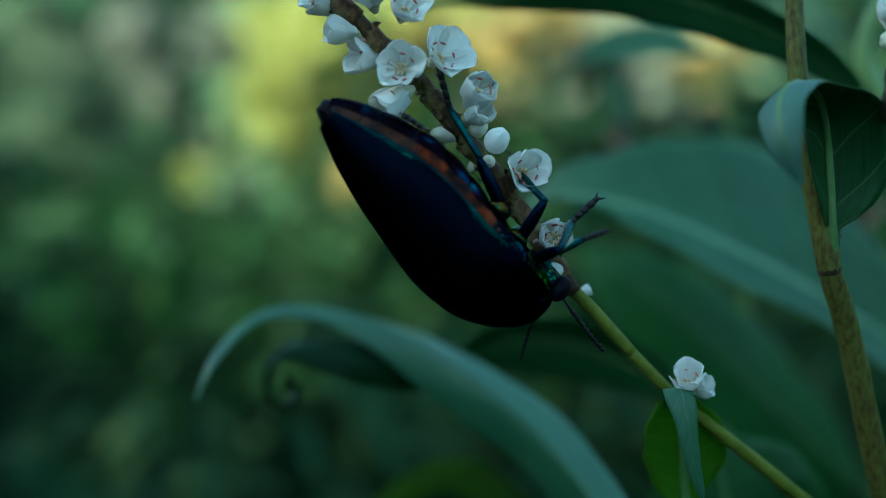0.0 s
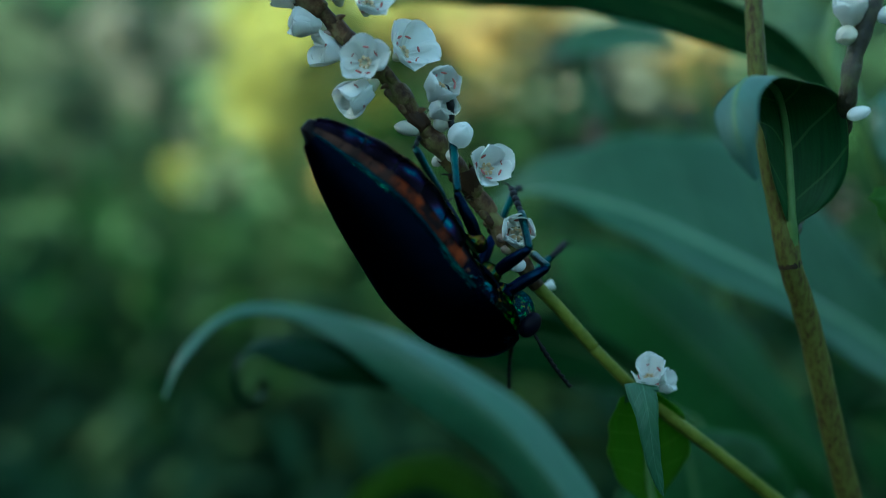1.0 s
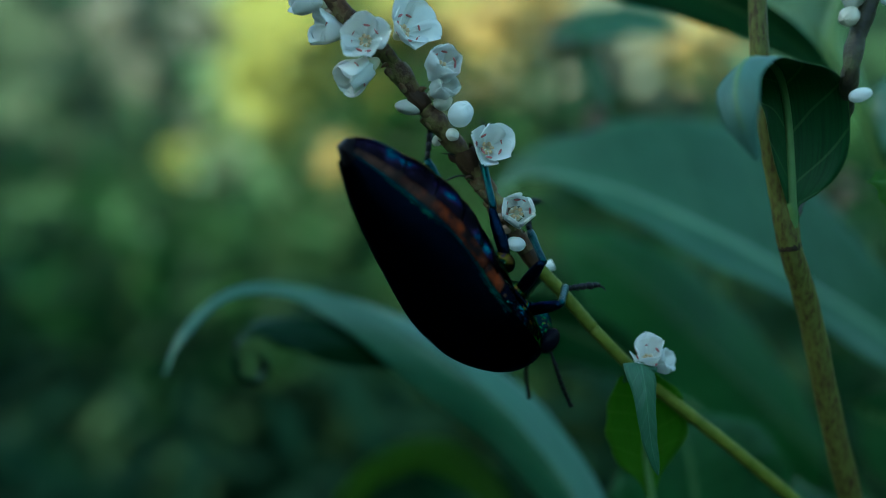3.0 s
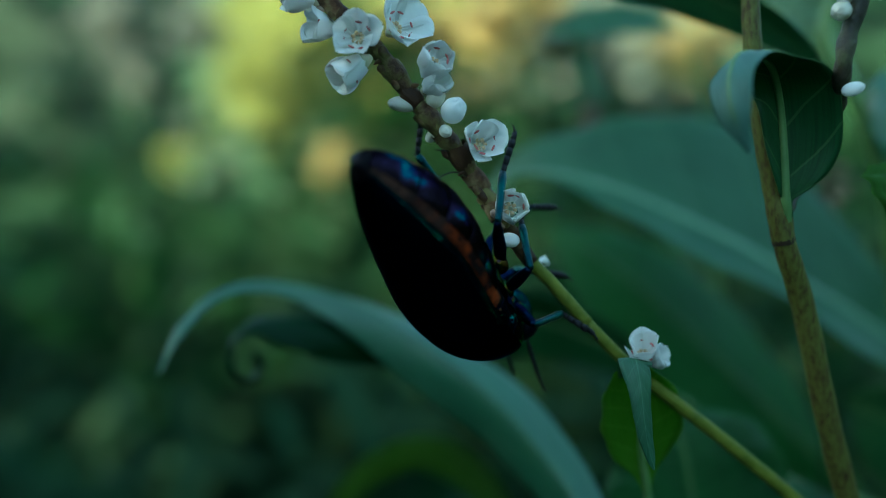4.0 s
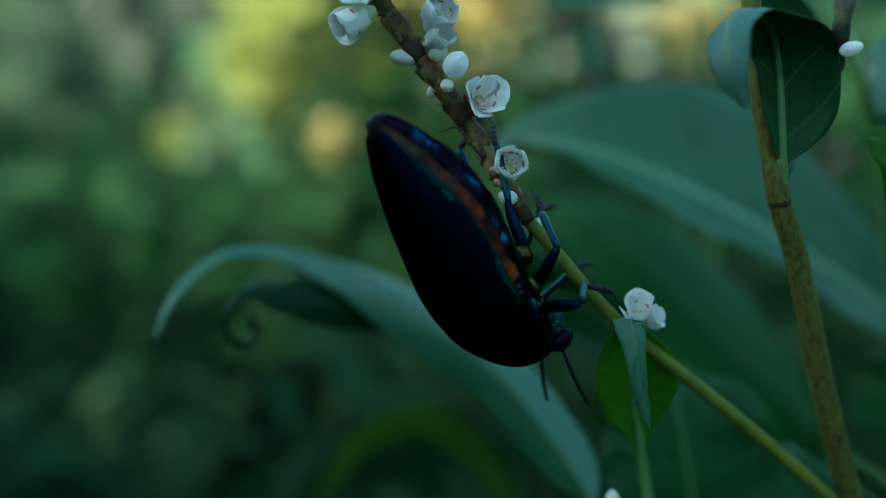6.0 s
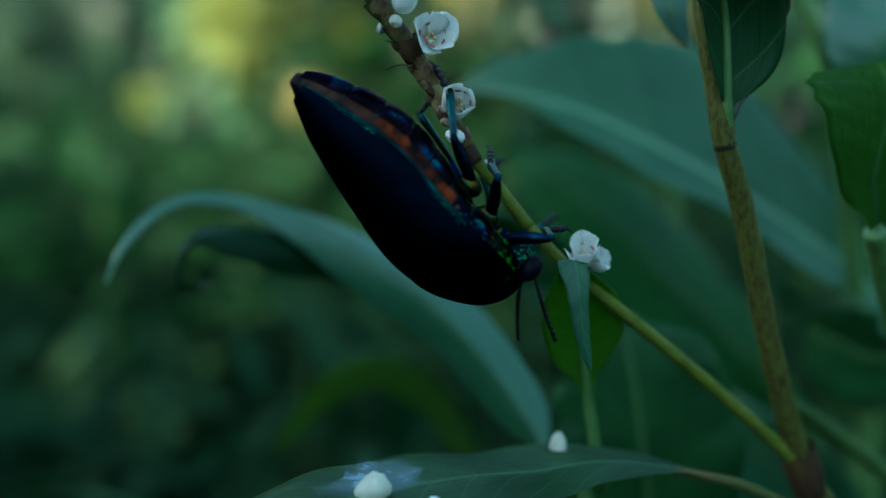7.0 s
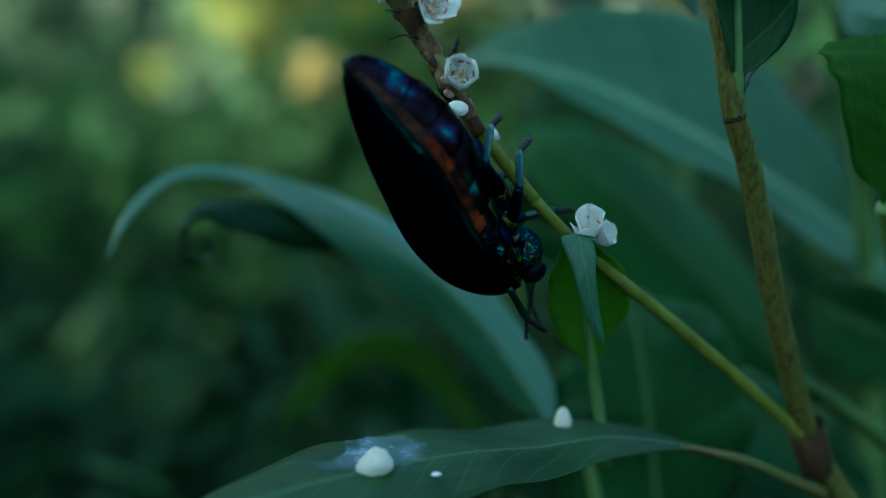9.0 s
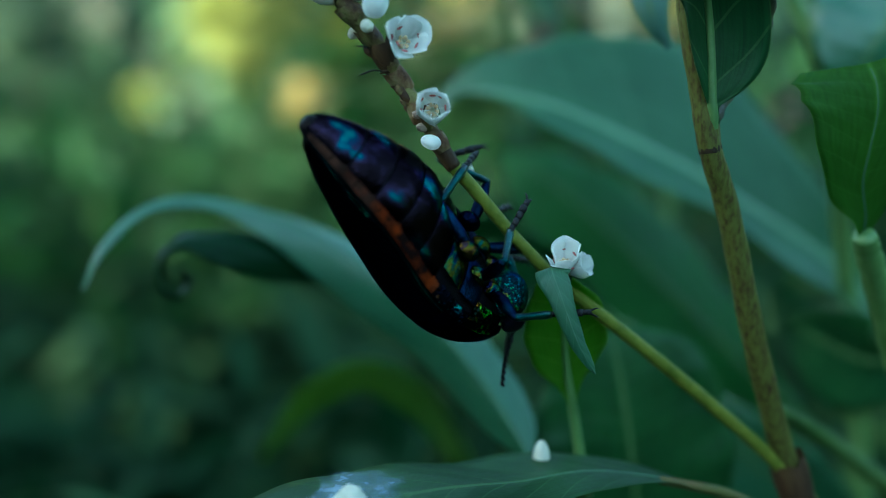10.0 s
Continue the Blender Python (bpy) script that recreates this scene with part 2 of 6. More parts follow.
# Lighter copy of FOLIAGE for the far thicket; its sunlight is painted in.
FOLIAGE_LIT_BACK = mass_material("foliage_lit_back", [(0.0, (0.030, 0.085, 0.044)), (0.5, (0.047, 0.119, 0.064)), (1.0, (0.076, 0.162, 0.085))])
FOLIAGE_SAGE = mass_material("foliage_sage", [(0.0, (0.200, 0.225, 0.190)), (1.0, (0.300, 0.305, 0.265))])
# Brighter green for the far clusters: sunlight on leaves, put into the colour.
FOLIAGE_LIT_GREEN = mass_material("foliage_lit_green", [(0.0, (0.162, 0.281, 0.178)), (0.6, (0.204, 0.332, 0.221)), (1.0, (0.264, 0.374, 0.255))])
# Darker copy of FOLIAGE; the shade down in the undergrowth is painted in.
FOLIAGE_SHADED = mass_material("foliage_shaded", [(0.0, (0.009, 0.039, 0.012)), (0.5, (0.014, 0.051, 0.015)), (1.0, (0.021, 0.065, 0.018))])
FOLIAGE_DRY = mass_material("foliage_dry", [(0.0, (0.170, 0.102, 0.076)), (0.6, (0.306, 0.204, 0.145)), (1.0, (0.383, 0.289, 0.221))])
# Near-black green for hedge cores: shade between the leaves, given as colour.
SHADE_CORE = surface("hedge_inside_shade", [(0.3, (0.006, 0.020, 0.008)), (0.8, (0.012, 0.045, 0.016))], 14.0, 0.9, 0.5, 30.0)
SOIL = surface("soil", [(0.3, (0.020, 0.017, 0.010)), (0.55, (0.024, 0.032, 0.012)), (0.8, (0.035, 0.055, 0.018))], 9.0, 0.95, 0.6, 40.0)

ELYTRON = surface("wing_case_black_blue", [(0.3, (0.0011, 0.0021, 0.0060)), (0.8, (0.0016, 0.0038, 0.0096))], 500.0, 0.36, 0.4, 5200.0, metal=1.0, edge=(0.11, 0.17, 0.28))
BELLY = surface("belly_iridescent", [(0.40, (0.003, 0.002, 0.003)), (0.50, (0.006, 0.004, 0.007)), (0.56, (0.015, 0.010, 0.026)), (0.60, (0.006, 0.024, 0.052)), (0.65, (0.005, 0.12, 0.115)), (0.73, (0.004, 0.02, 0.03))], 320.0, 0.15, 0.25, 3800.0, metal=0.97, squash=(0.7, 1, 1), edge=(0.38, 0.36, 0.42))
BREAST = surface("breast_dark_glints", [(0.40, (0.001, 0.002, 0.006)), (0.47, (0.003, 0.005, 0.022)), (0.51, (0.004, 0.05, 0.05)), (0.55, (0.045, 0.075, 0.008)), (0.585, (0.10, 0.055, 0.008)), (0.62, (0.004, 0.005, 0.03)), (0.70, (0.002, 0.003, 0.007))], 380.0, 0.26, 0.5, 3200.0, metal=0.97, squash=(1.6, 0.5, 0.6), edge=(0.10, 0.14, 0.26))
def flank_material():
    """Rough orange flank, blotched, turning dark brown to both ends."""
    m, t, b = material("side_plate_orange")
    col = ramp_of(t, noise_of(t, 520.0, 4.0, rough=0.62), [(0.43, (0.006, 0.003, 0.003)), (0.52, (0.055, 0.010, 0.003)), (0.66, (0.17, 0.026, 0.004))])
    c = t.nodes.new("ShaderNodeTexCoord")
    sep = t.nodes.new("ShaderNodeSeparateXYZ")
    t.links.new(c.outputs["Object"], sep.inputs[0])
    along = math_of(t, "ADD", math_of(t, "MULTIPLY", sep.outputs[0], 30.0), 0.5)
    part_of = ramp_of(t, math_of(t, "ADD", along, math_of(t, "MULTIPLY", noise_of(t, 500.0, 2.0), 0.08)), [(0.26, (0, 0, 0)), (0.40, (1, 1, 1)), (0.62, (1, 1, 1)), (0.74, (0, 0, 0))])
    brown = ramp_of(t, noise_of(t, 400.0, 3.0), [(0.36, (0.010, 0.006, 0.005)), (0.66, (0.055, 0.026, 0.018))])
    t.links.new(mix_of(t, part_of, brown, col), b.inputs["Base Color"])
    b.inputs["Roughness"].default_value, b.inputs["Specular IOR Level"].default_value = 0.5, 0.05
    bump_of(t, noise_of(t, 3800.0, 3.0), b, 0.5, 0.0003)
    return m


ORANGE = flank_material()
SHIELD = surface("pronotum_dark", [(0.3, (0.0006, 0.0010, 0.0045)), (0.8, (0.0009, 0.0024, 0.0080))], 600.0, 0.32, 0.4, 2600.0, metal=1.0, edge=(0.06, 0.12, 0.30))
def glitter(name, base, hues, size=4800.0, cut=0.84, spread=0.42, rough=0.3, patch=260.0, soft=0.02, edge=(0.10, 0.18, 0.30)):
    """Dark metal, closely pitted, with single pits that flash in their own hues."""
    m, t, bs = material(name)
    hue = ramp_of(t, noise_of(t, 330.0, 2.0), hues)
    vo = t.nodes.new("ShaderNodeTexVoronoi")
    vo.inputs["Scale"].default_value = size
    c = t.nodes.new("ShaderNodeTexCoord")
    t.links.new(c.outputs["Object"], vo.inputs["Vector"])
    pick = t.nodes.new("ShaderNodeSeparateColor")
    t.links.new(vo.outputs["Color"], pick.inputs[0])
    where = ramp_of(t, noise_of(t, patch, 2.0), [(spread - soft, (0, 0, 0)), (spread + soft, (1, 1, 1))])
    flash = math_of(t, "MULTIPLY", math_of(t, "GREATER_THAN", pick.outputs[0], cut), where)
    t.links.new(mix_of(t, flash, base, hue), bs.inputs["Base Color"])
    bs.inputs["Metallic"].default_value, bs.inputs["Roughness"].default_value = 0.97, rough
    bs.inputs["Specular Tint"].default_value = (*edge, 1)
    bump_of(t, vo.outputs["Distance"], bs, 0.6, 0.0002)
    return m


IRIS = glitter("head_iridescent", (0.007, 0.020, 0.028), [(0.36, (0.01, 0.06, 0.22)), (0.46, (0.012, 0.20, 0.20)), (0.54, (0.02, 0.24, 0.07)), (0.60, (0.16, 0.12, 0.02)), (0.70, (0.02, 0.06, 0.24))], 5200.0, 0.72, edge=(0.20, 0.36, 0.44))
NECK = glitter("neck_green_gold", (0.004, 0.008, 0.006), [(0.36, (0.16, 0.07, 0.012)), (0.46, (0.10, 0.38, 0.02)), (0.56, (0.03, 0.62, 0.08)), (0.66, (0.02, 0.30, 0.14))], 2600.0, 0.56, 0.47, 0.24, 420.0, 0.05, (0.16, 0.30, 0.22))
PITTED = glitter("pronotum_pitted", (0.0006, 0.0012, 0.005), [(0.36, (0.006, 0.03, 0.14)), (0.50, (0.008, 0.10, 0.13)), (0.62, (0.06, 0.10, 0.03))], 5600.0, 0.80, 0.42, 0.3)
FLECKED = glitter("breast_side_flecked", (0.003, 0.004, 0.010), [(0.36, (0.02, 0.06, 0.22)), (0.46, (0.02, 0.20, 0.16)), (0.56, (0.18, 0.08, 0.010)), (0.66, (0.02, 0.03, 0.12))], 4200.0, 0.74, 0.48, 0.3)
RIM = surface("wing_case_rim_green", [(0.40, (0.001, 0.007, 0.011)), (0.54, (0.003, 0.024, 0.028)), (0.70, (0.010, 0.10, 0.07))], 200.0, 0.30, 0.4, 4200.0, metal=0.97, edge=(0.08, 0.24, 0.24))
# Green sheen near the wing case edge, put into a strip of coloured pits.
EDGE_SHEEN = glitter("wing_case_edge_sheen", (0.0006, 0.002, 0.005), [(0.36, (0.002, 0.02, 0.03)), (0.50, (0.004, 0.06, 0.05)), (0.64, (0.010, 0.15, 0.085))], 6400.0, 0.70, 0.54, 0.24, 110.0, 0.07)
INSIDE = surface("body_black", [(0.3, (0.002, 0.002, 0.003)), (0.8, (0.004, 0.003, 0.005))], 500.0, 0.4, 0.3, 3800.0, spec=0.05)
EYE = surface("eye_dark", [(0.3, (0.002, 0.002, 0.005)), (0.8, (0.006, 0.005, 0.010))], 300.0, 0.3, 0.2, 6000.0, spec=0.05)
LEG = surface("leg_dark_blue", [(0.3, (0.002, 0.004, 0.009)), (0.62, (0.005, 0.014, 0.040)), (0.8, (0.008, 0.045, 0.08))], 420.0, 0.28, 0.4, 4000.0, metal=0.95, edge=(0.12, 0.22, 0.42))
SHIN = surface("shin_green_metal", [(0.35, (0.004, 0.025, 0.035)), (0.7, (0.009, 0.08, 0.075))], 420.0, 0.28, 0.4, 4000.0, metal=0.9)
FOOT = surface("foot_black", [(0.3, (0.003, 0.003, 0.004)), (0.8, (0.010, 0.009, 0.011))], 700.0, 0.55, 0.4, 5000.0, spec=0.25)


# ---------------------------------------------------------------- building tools
def part(name, bm, mat, parent=None, label="", smooth=True):
    """One mesh object under a thing or under a part."""
    me = bpy.data.meshes.new(name)
    bm.normal_update()
    bm.to_mesh(me)
    bm.free()
    for mt in (mat if isinstance(mat, (list, tuple)) else [mat]):
        me.materials.append(mt)
    if smooth:
        me.polygons.foreach_set("use_smooth", [True] * len(me.polygons))
    ob = new(name, me)
    ob.parent = parent
    if label:
        ob["label"] = label
    return ob


def shared(name, ob, parent, m):
    """A further piece on the mesh of ob, at the pose m in the space of its parent."""
    o = new(name, ob.data)
    o.parent = parent
    o.matrix_basis = m
    return o


def thing(name, label, category, at=Vector((0, 0, 0)), group="", kind=""):
    e = new(name)
    e.empty_display_size = 0.005
    e.location = at
    return tagged(e, label, category, group, kind)


def curve_points(points, n):
    """n places along a smooth curve through the points."""
    p = [Vector(q) for q in points]
    p = [2 * p[0] - p[1]] + p + [2 * p[-1] - p[-2]]
    out = []
    spans = len(p) - 3
    for i in range(n):
        s = i / (n - 1) * spans
        k = min(int(s), spans - 1)
        f = s - k
        a, b, c, d = p[k:k + 4]
        out.append(0.5 * ((2 * b) + (c - a) * f + (2 * a - 5 * b + 4 * c - d) * f * f + (3 * b - 3 * c + d - a) * f ** 3))
    return out


def tangents(c):
    return [(c[min(i + 1, len(c) - 1)] - c[max(i - 1, 0)]).normalized() for i in range(len(c))]


def tube(bm, centres, radii, ring=10, slot=0, cap=True):
    tg = tangents(centres)
    side = tg[0].orthogonal().normalized()
    rows = []
    for c, d, r in zip(centres, tg, radii):
        side = (side - side.dot(d) * d).normalized()
        up = d.cross(side)
        rows.append([bm.verts.new(c + (side * math.cos(2 * math.pi * k / ring) + up * math.sin(2 * math.pi * k / ring)) * r) for k in range(ring)])
    for a, b in zip(rows, rows[1:]):
        for k in range(ring):
            f = bm.faces.new((a[k], a[(k + 1) % ring], b[(k + 1) % ring], b[k]))
            f.material_index = slot
    if cap:
        bm.faces.new(list(reversed(rows[0]))).material_index = slot
        bm.faces.new(rows[-1]).material_index = slot
    return bm


def ball(bm, centre, radii, turn=None, seg=12, rings=8, slot=0):
    m = Matrix.Translation(centre) @ (turn or Matrix()) @ Matrix.Diagonal((*radii, 1))
    made = bmesh.ops.create_uvsphere(bm, u_segments=seg, v_segments=rings, radius=1.0, matrix=m)
    for v in made["verts"]:
        for f in v.link_faces:
            f.material_index = slot
    return bm


def spread(values, s):
    """A value read off a row of (place, value) at s, gliding between."""
    for (a, u), (b, v) in zip(values, values[1:]):
        if s <= b:
            f = (s - a) / (b - a)
            return u + (v - u) * f
    return values[-1][1]


def glide(values, s):
    """As spread, but rounded: a smooth curve through the values."""
    x, y = [p[0] for p in values], [p[1] for p in values]
    n = len(x)
    k = max(0, min(n - 2, sum(1 for q in x if q <= s) - 1))
    slope = [(y[min(i + 1, n - 1)] - y[max(i - 1, 0)]) / (x[min(i + 1, n - 1)] - x[max(i - 1, 0)]) for i in (k, k + 1)]
    h = x[k + 1] - x[k]
    f = min(1.0, max(0.0, (s - x[k]) / h))
    return ((2 * f ** 3 - 3 * f * f + 1) * y[k] + (f ** 3 - 2 * f * f + f) * h * slope[0]
            + (3 * f * f - 2 * f ** 3) * y[k + 1] + (f ** 3 - f * f) * h * slope[1])


LANCE = [(0, 0.03), (0.08, 0.24), (0.22, 0.68), (0.42, 1.0), (0.62, 0.92), (0.82, 0.55), (0.95, 0.17), (1, 0.02)]
OVAL = [(0, 0.05), (0.1, 0.45), (0.3, 0.95), (0.5, 1.0), (0.75, 0.85), (0.92, 0.45), (1, 0.05)]
FLARE = [(0, 0.06), (0.1, 0.10), (0.2, 0.25), (0.4, 0.64), (0.6, 0.95), (0.78, 1.07), (0.92, 1.02), (1, 0.86)]
ARCH = [(0, 0.06), (0.05, 0.36), (0.10, 0.72), (0.17, 0.95), (0.32, 1.0), (0.42, 0.92), (0.50, 0.72), (0.57, 0.50), (0.63, 0.36), (0.76, 0.28), (0.88, 0.20), (0.96, 0.10), (1, 0.02)]
BROAD = [(0, 0.80), (0.1, 0.92), (0.2, 0.98), (0.3, 0.99), (0.4, 0.92), (0.5, 0.76), (0.6, 0.56), (0.7, 0.40), (0.8, 0.27), (0.9, 0.13), (1, 0.02)]
RIBBON = [(0, 0.7), (0.15, 1.0), (0.38, 0.98), (0.58, 0.66), (0.78, 0.46), (0.94, 0.26), (1, 0.05)]
RISE = [(0, 0.10), (0.3, 0.11), (0.40, 0.34), (0.52, 0.80), (0.64, 1.0), (0.8, 0.92), (0.93, 0.62), (1, 0.4)]


CURL = [(0, 0.10), (0.12, 0.11), (0.2, 0.14), (0.24, 0.42), (0.29, 0.76), (0.35, 0.96), (0.43, 1.0), (0.5, 0.86), (0.57, 0.58), (0.66, 0.44), (0.78, 0.40), (0.9, 0.26), (1, 0.04)]
ROLLED = [(0, 0.2), (0.2, 0.95), (0.36, 0.9), (0.5, 0.55), (0.62, 0.50), (0.8, 0.60), (1, 0.4)]


GRIDS = {}


def on_leaf(ob, s, v, lift=0.0):
    """A place on the upper face of a leaf: s along it, v across from -1 to 1, lift in mm. Places in mm."""
    c, sv, tg, half, shape, fold = GRIDS[ob.name]
    x = s * (len(c) - 1)
    i = min(int(x), len(c) - 2)
    d = tg[i]
    side = (sv[i] - sv[i].dot(d) * d).normalized()
    up = side.cross(d)
    w = half * glide(shape, s)
    p = c[i].lerp(c[i + 1], x - i) + side * v * w + up * fold * w * abs(v) ** 1.25
    return p + (up if up.z > 0 else -up) * lift, (up if up.z > 0 else -up)


def leaf(parent, points, half, sides, mat=LEAF, fold=0.25, wave=0.05, shape=LANCE, name="leaf", label="", origin=Vector((0, 0, 0)), rib=True, seed=1, thick=0.16, rib_r=0.45, n=40, m=10, rib_mat=None, fold2=None, slim=None, near=None, under=None):
    """A blade along a curved midrib. half: half its width, mm; sides: ways across it, gliding from base to tip; fold: how far its halves rise
    (fold2: that of the second half; near, slim: how the width of the first and second half goes along the blade)."""
    c = curve_points(points, n)
    tg = tangents(c)
    rnd = random.Random(seed)
    ph = [rnd.uniform(0, 6.28) for _ in range(4)]
    sv = curve_points(sides, n) if len(sides) > 1 else [Vector(sides[0])] * n
    bm = bmesh.new()
    uvl = bm.loops.layers.uv.new("blade")
    top, low = [], []
    for i in range(n):
        s = i / (n - 1)
        d = tg[i]
        side = (sv[i] - sv[i].dot(d) * d).normalized()
        up = side.cross(d)
        w = half * glide(shape, s)
        a, b = [], []
        for k in range(m + 1):
            v = 2 * k / m - 1
            edge = wave * half * abs(v) ** 2 * (math.sin(s * 17 + ph[0] + (2 if v > 0 else 0)) + 0.6 * math.sin(s * 41 + ph[1]) + 0.5 * noise.noise((s * 9, v, seed * 3.1)))
            rip = 1 + 0.03 * math.sin(s * 33 + ph[2 + (v > 0)])
            if v < 0 and slim:
                rip *= glide(slim, s)
            if v > 0 and near:
                rip *= glide(near, s)
            p = c[i] + side * v * w * rip + up * ((fold if v > 0 or fold2 is None else fold2) * w * abs(v) ** 1.25 + edge)
            th = thick * (1 - 0.6 * abs(v))
            a.append(bm.verts.new((mm(*p) - origin)))
            b.append(bm.verts.new((mm(*(p - up * th)) - origin)))
        top.append(a)
        low.append(b)

    def quad(vs, st, slot=0):
        f = bm.faces.new(vs)
        f.material_index = slot
        for lp, (x, y) in zip(f.loops, st):
            lp[uvl].uv = (x, y)
    for i in range(n - 1):
        s0, s1 = i / (n - 1), (i + 1) / (n - 1)
        for k in range(m):
            v0, v1 = k / m, (k + 1) / m
            quad((top[i][k], top[i][k + 1], top[i + 1][k + 1], top[i + 1][k]), ((s0, v0), (s0, v1), (s1, v1), (s1, v0)))
            quad((low[i + 1][k], low[i + 1][k + 1], low[i][k + 1], low[i][k]), ((s1, v0), (s1, v1), (s0, v1), (s0, v0)), 1 if under else 0)
        for k, flip in ((0, 0), (m, 1)):
            vs = [top[i][k], top[i + 1][k], low[i + 1][k], low[i][k]]
            quad(vs[::-1] if flip else vs, ((s0, flip), (s1, flip), (s1, flip), (s0, flip)))
    ob = part(name, bm, [mat, under] if under else mat, parent, label)
    GRIDS[ob.name] = (c, sv, tg, half, shape, fold)
    if rib:
        rb = bmesh.new()
        k = [mm(*p) - origin for p in c[:-2]]
        tube(rb, k, [0.001 * rib_r * (1.0 - 0.8 * i / n) for i in range(len(k))], 8)
        part("midrib", rb, rib_mat or RIB, ob, "dull green midrib" if rib_mat else "pale green raised midrib")
    return ob


def cane(name, points, r0, r1, mat, parent, label="", n=40, origin=Vector((0, 0, 0)), rough=0.04, ring=12):
    """A round stem, thinner to its end, a little uneven."""
    c = [mm(*p) - origin for p in curve_points(points, n)]
    rad = [0.001 * (r0 + (r1 - r0) * i / (n - 1)) * (1 + rough * math.sin(i * 1.9) + rough * 0.6 * math.sin(i * 4.3)) for i in range(n)]
    return part(name, tube(bmesh.new(), c, rad, ring), mat, parent, label)


def rooted(parent, base, way=(0, 0, -1), foot=(0, 0), r0=0.7, r1=1.7, mat=None, label="", name="stalk"):
    """A stalk from the base of a leaf down into the soil. foot: how far aside it is rooted, mm."""
    b, w = Vector(base), Vector(way).normalized()
    f = Vector((b.x + foot[0], b.y + foot[1], -LIFT - 6))
    pts = [b, b + w * 14, b.lerp(f, 0.16) + w * 8, b.lerp(f, 0.42), b.lerp(f, 0.72), f]
    return cane(name, pts, r0, r1, mat or RIB, parent, label, 36)


# ---------------------------------------------------------------- ground and the growth all round
def ground_sheet():
    bm = bmesh.new()
    n = 48
    ring = [0.0, 0.4, 0.9, 1.6, 2.6, 5, 12, 40, 150, 500]
    vs = [[bm.verts.new((r * math.cos(2 * math.pi * k / n), r * math.sin(2 * math.pi * k / n),
                         0.02 * noise.noise((r * 3 * math.cos(2 * math.pi * k / n), r * 3 * math.sin(2 * math.pi * k / n), 2.0)) if 0 < r < 12 else 0)) for k in range(n)] for r in ring[1:]]
    mid = bm.verts.new((0, 0, 0))
    for k in range(n):
        bm.faces.new((mid, vs[0][k], vs[0][(k + 1) % n]))
        for a, b in zip(vs, vs[1:]):
            bm.faces.new((a[k], b[k], b[(k + 1) % n], a[(k + 1) % n]))
    tagged(part("ground", bm, SOIL), "dark mossy soil under the dense plants", "ground", kind="structure")


def many_leaves(name, spots, mat, label, category, seed, length=(0.03, 0.06), droop=0.5, wide=0.28, stalks=(), group="", girth=0.0024):
    """A mass of leaves as one mesh. spots: places of the single leaves; stalks: tops from which thin stalks run down to the soil."""
    rnd = random.Random(seed)
    verts, faces = [], []
    for p in spots:
        ln = rnd.uniform(*length)
        yaw, dip, rl = rnd.uniform(0, 6.283), rnd.uniform(-0.5, 0.9) * droop * 1.6, rnd.uniform(-0.7, 0.7)
        m = Matrix.Translation(p) @ Euler((rl, dip, yaw)).to_matrix().to_4x4()
        base = len(verts)
        for i, (s, w) in enumerate(((0, 0.08), (0.25, 0.75), (0.55, 1.0), (0.8, 0.6), (1.0, 0.05))):
            for v in (-1, 0, 1):
                q = Vector((s * ln, v * w * wide * ln * 0.5, -droop * ln * 0.5 * s * s + abs(v) * w * 0.05 * ln))
                verts.append(m @ q)
        for i in range(4):
            for k in range(2):
                a = base + i * 3 + k
                faces.append((a, a + 1, a + 4, a + 3))
    blades = len(faces)
    for top in stalks:
        lean = Vector((rnd.uniform(-0.06, 0.06), rnd.uniform(-0.06, 0.06), 0))
        foot = Vector((top.x, top.y, -0.01)) + lean
        base = len(verts)
        for i in range(6):
            g = i / 5
            c = foot.lerp(top, g) - lean * 1.2 * g * (1 - g)
            for k in range(5):
                a = 2 * math.pi * k / 5
                verts.append(c + Vector((math.cos(a), math.sin(a), 0)) * girth * (1 - 0.62 * g))
        for i in range(5):
            for k in range(5):
                a, b = base + i * 5 + k, base + i * 5 + (k + 1) % 5
                faces.append((a, b, b + 5, a + 5))
    me = bpy.data.meshes.new(name)
    me.from_pydata(verts, [], faces)
    me.materials.append(mat)
    me.materials.append(DIM)
    me.polygons.foreach_set("material_index", [0] * blades + [1] * (len(faces) - blades))
    me.polygons.foreach_set("use_smooth", [True] * len(me.polygons))
    return tagged(new(name, me), label, category, group, kind="stuff")


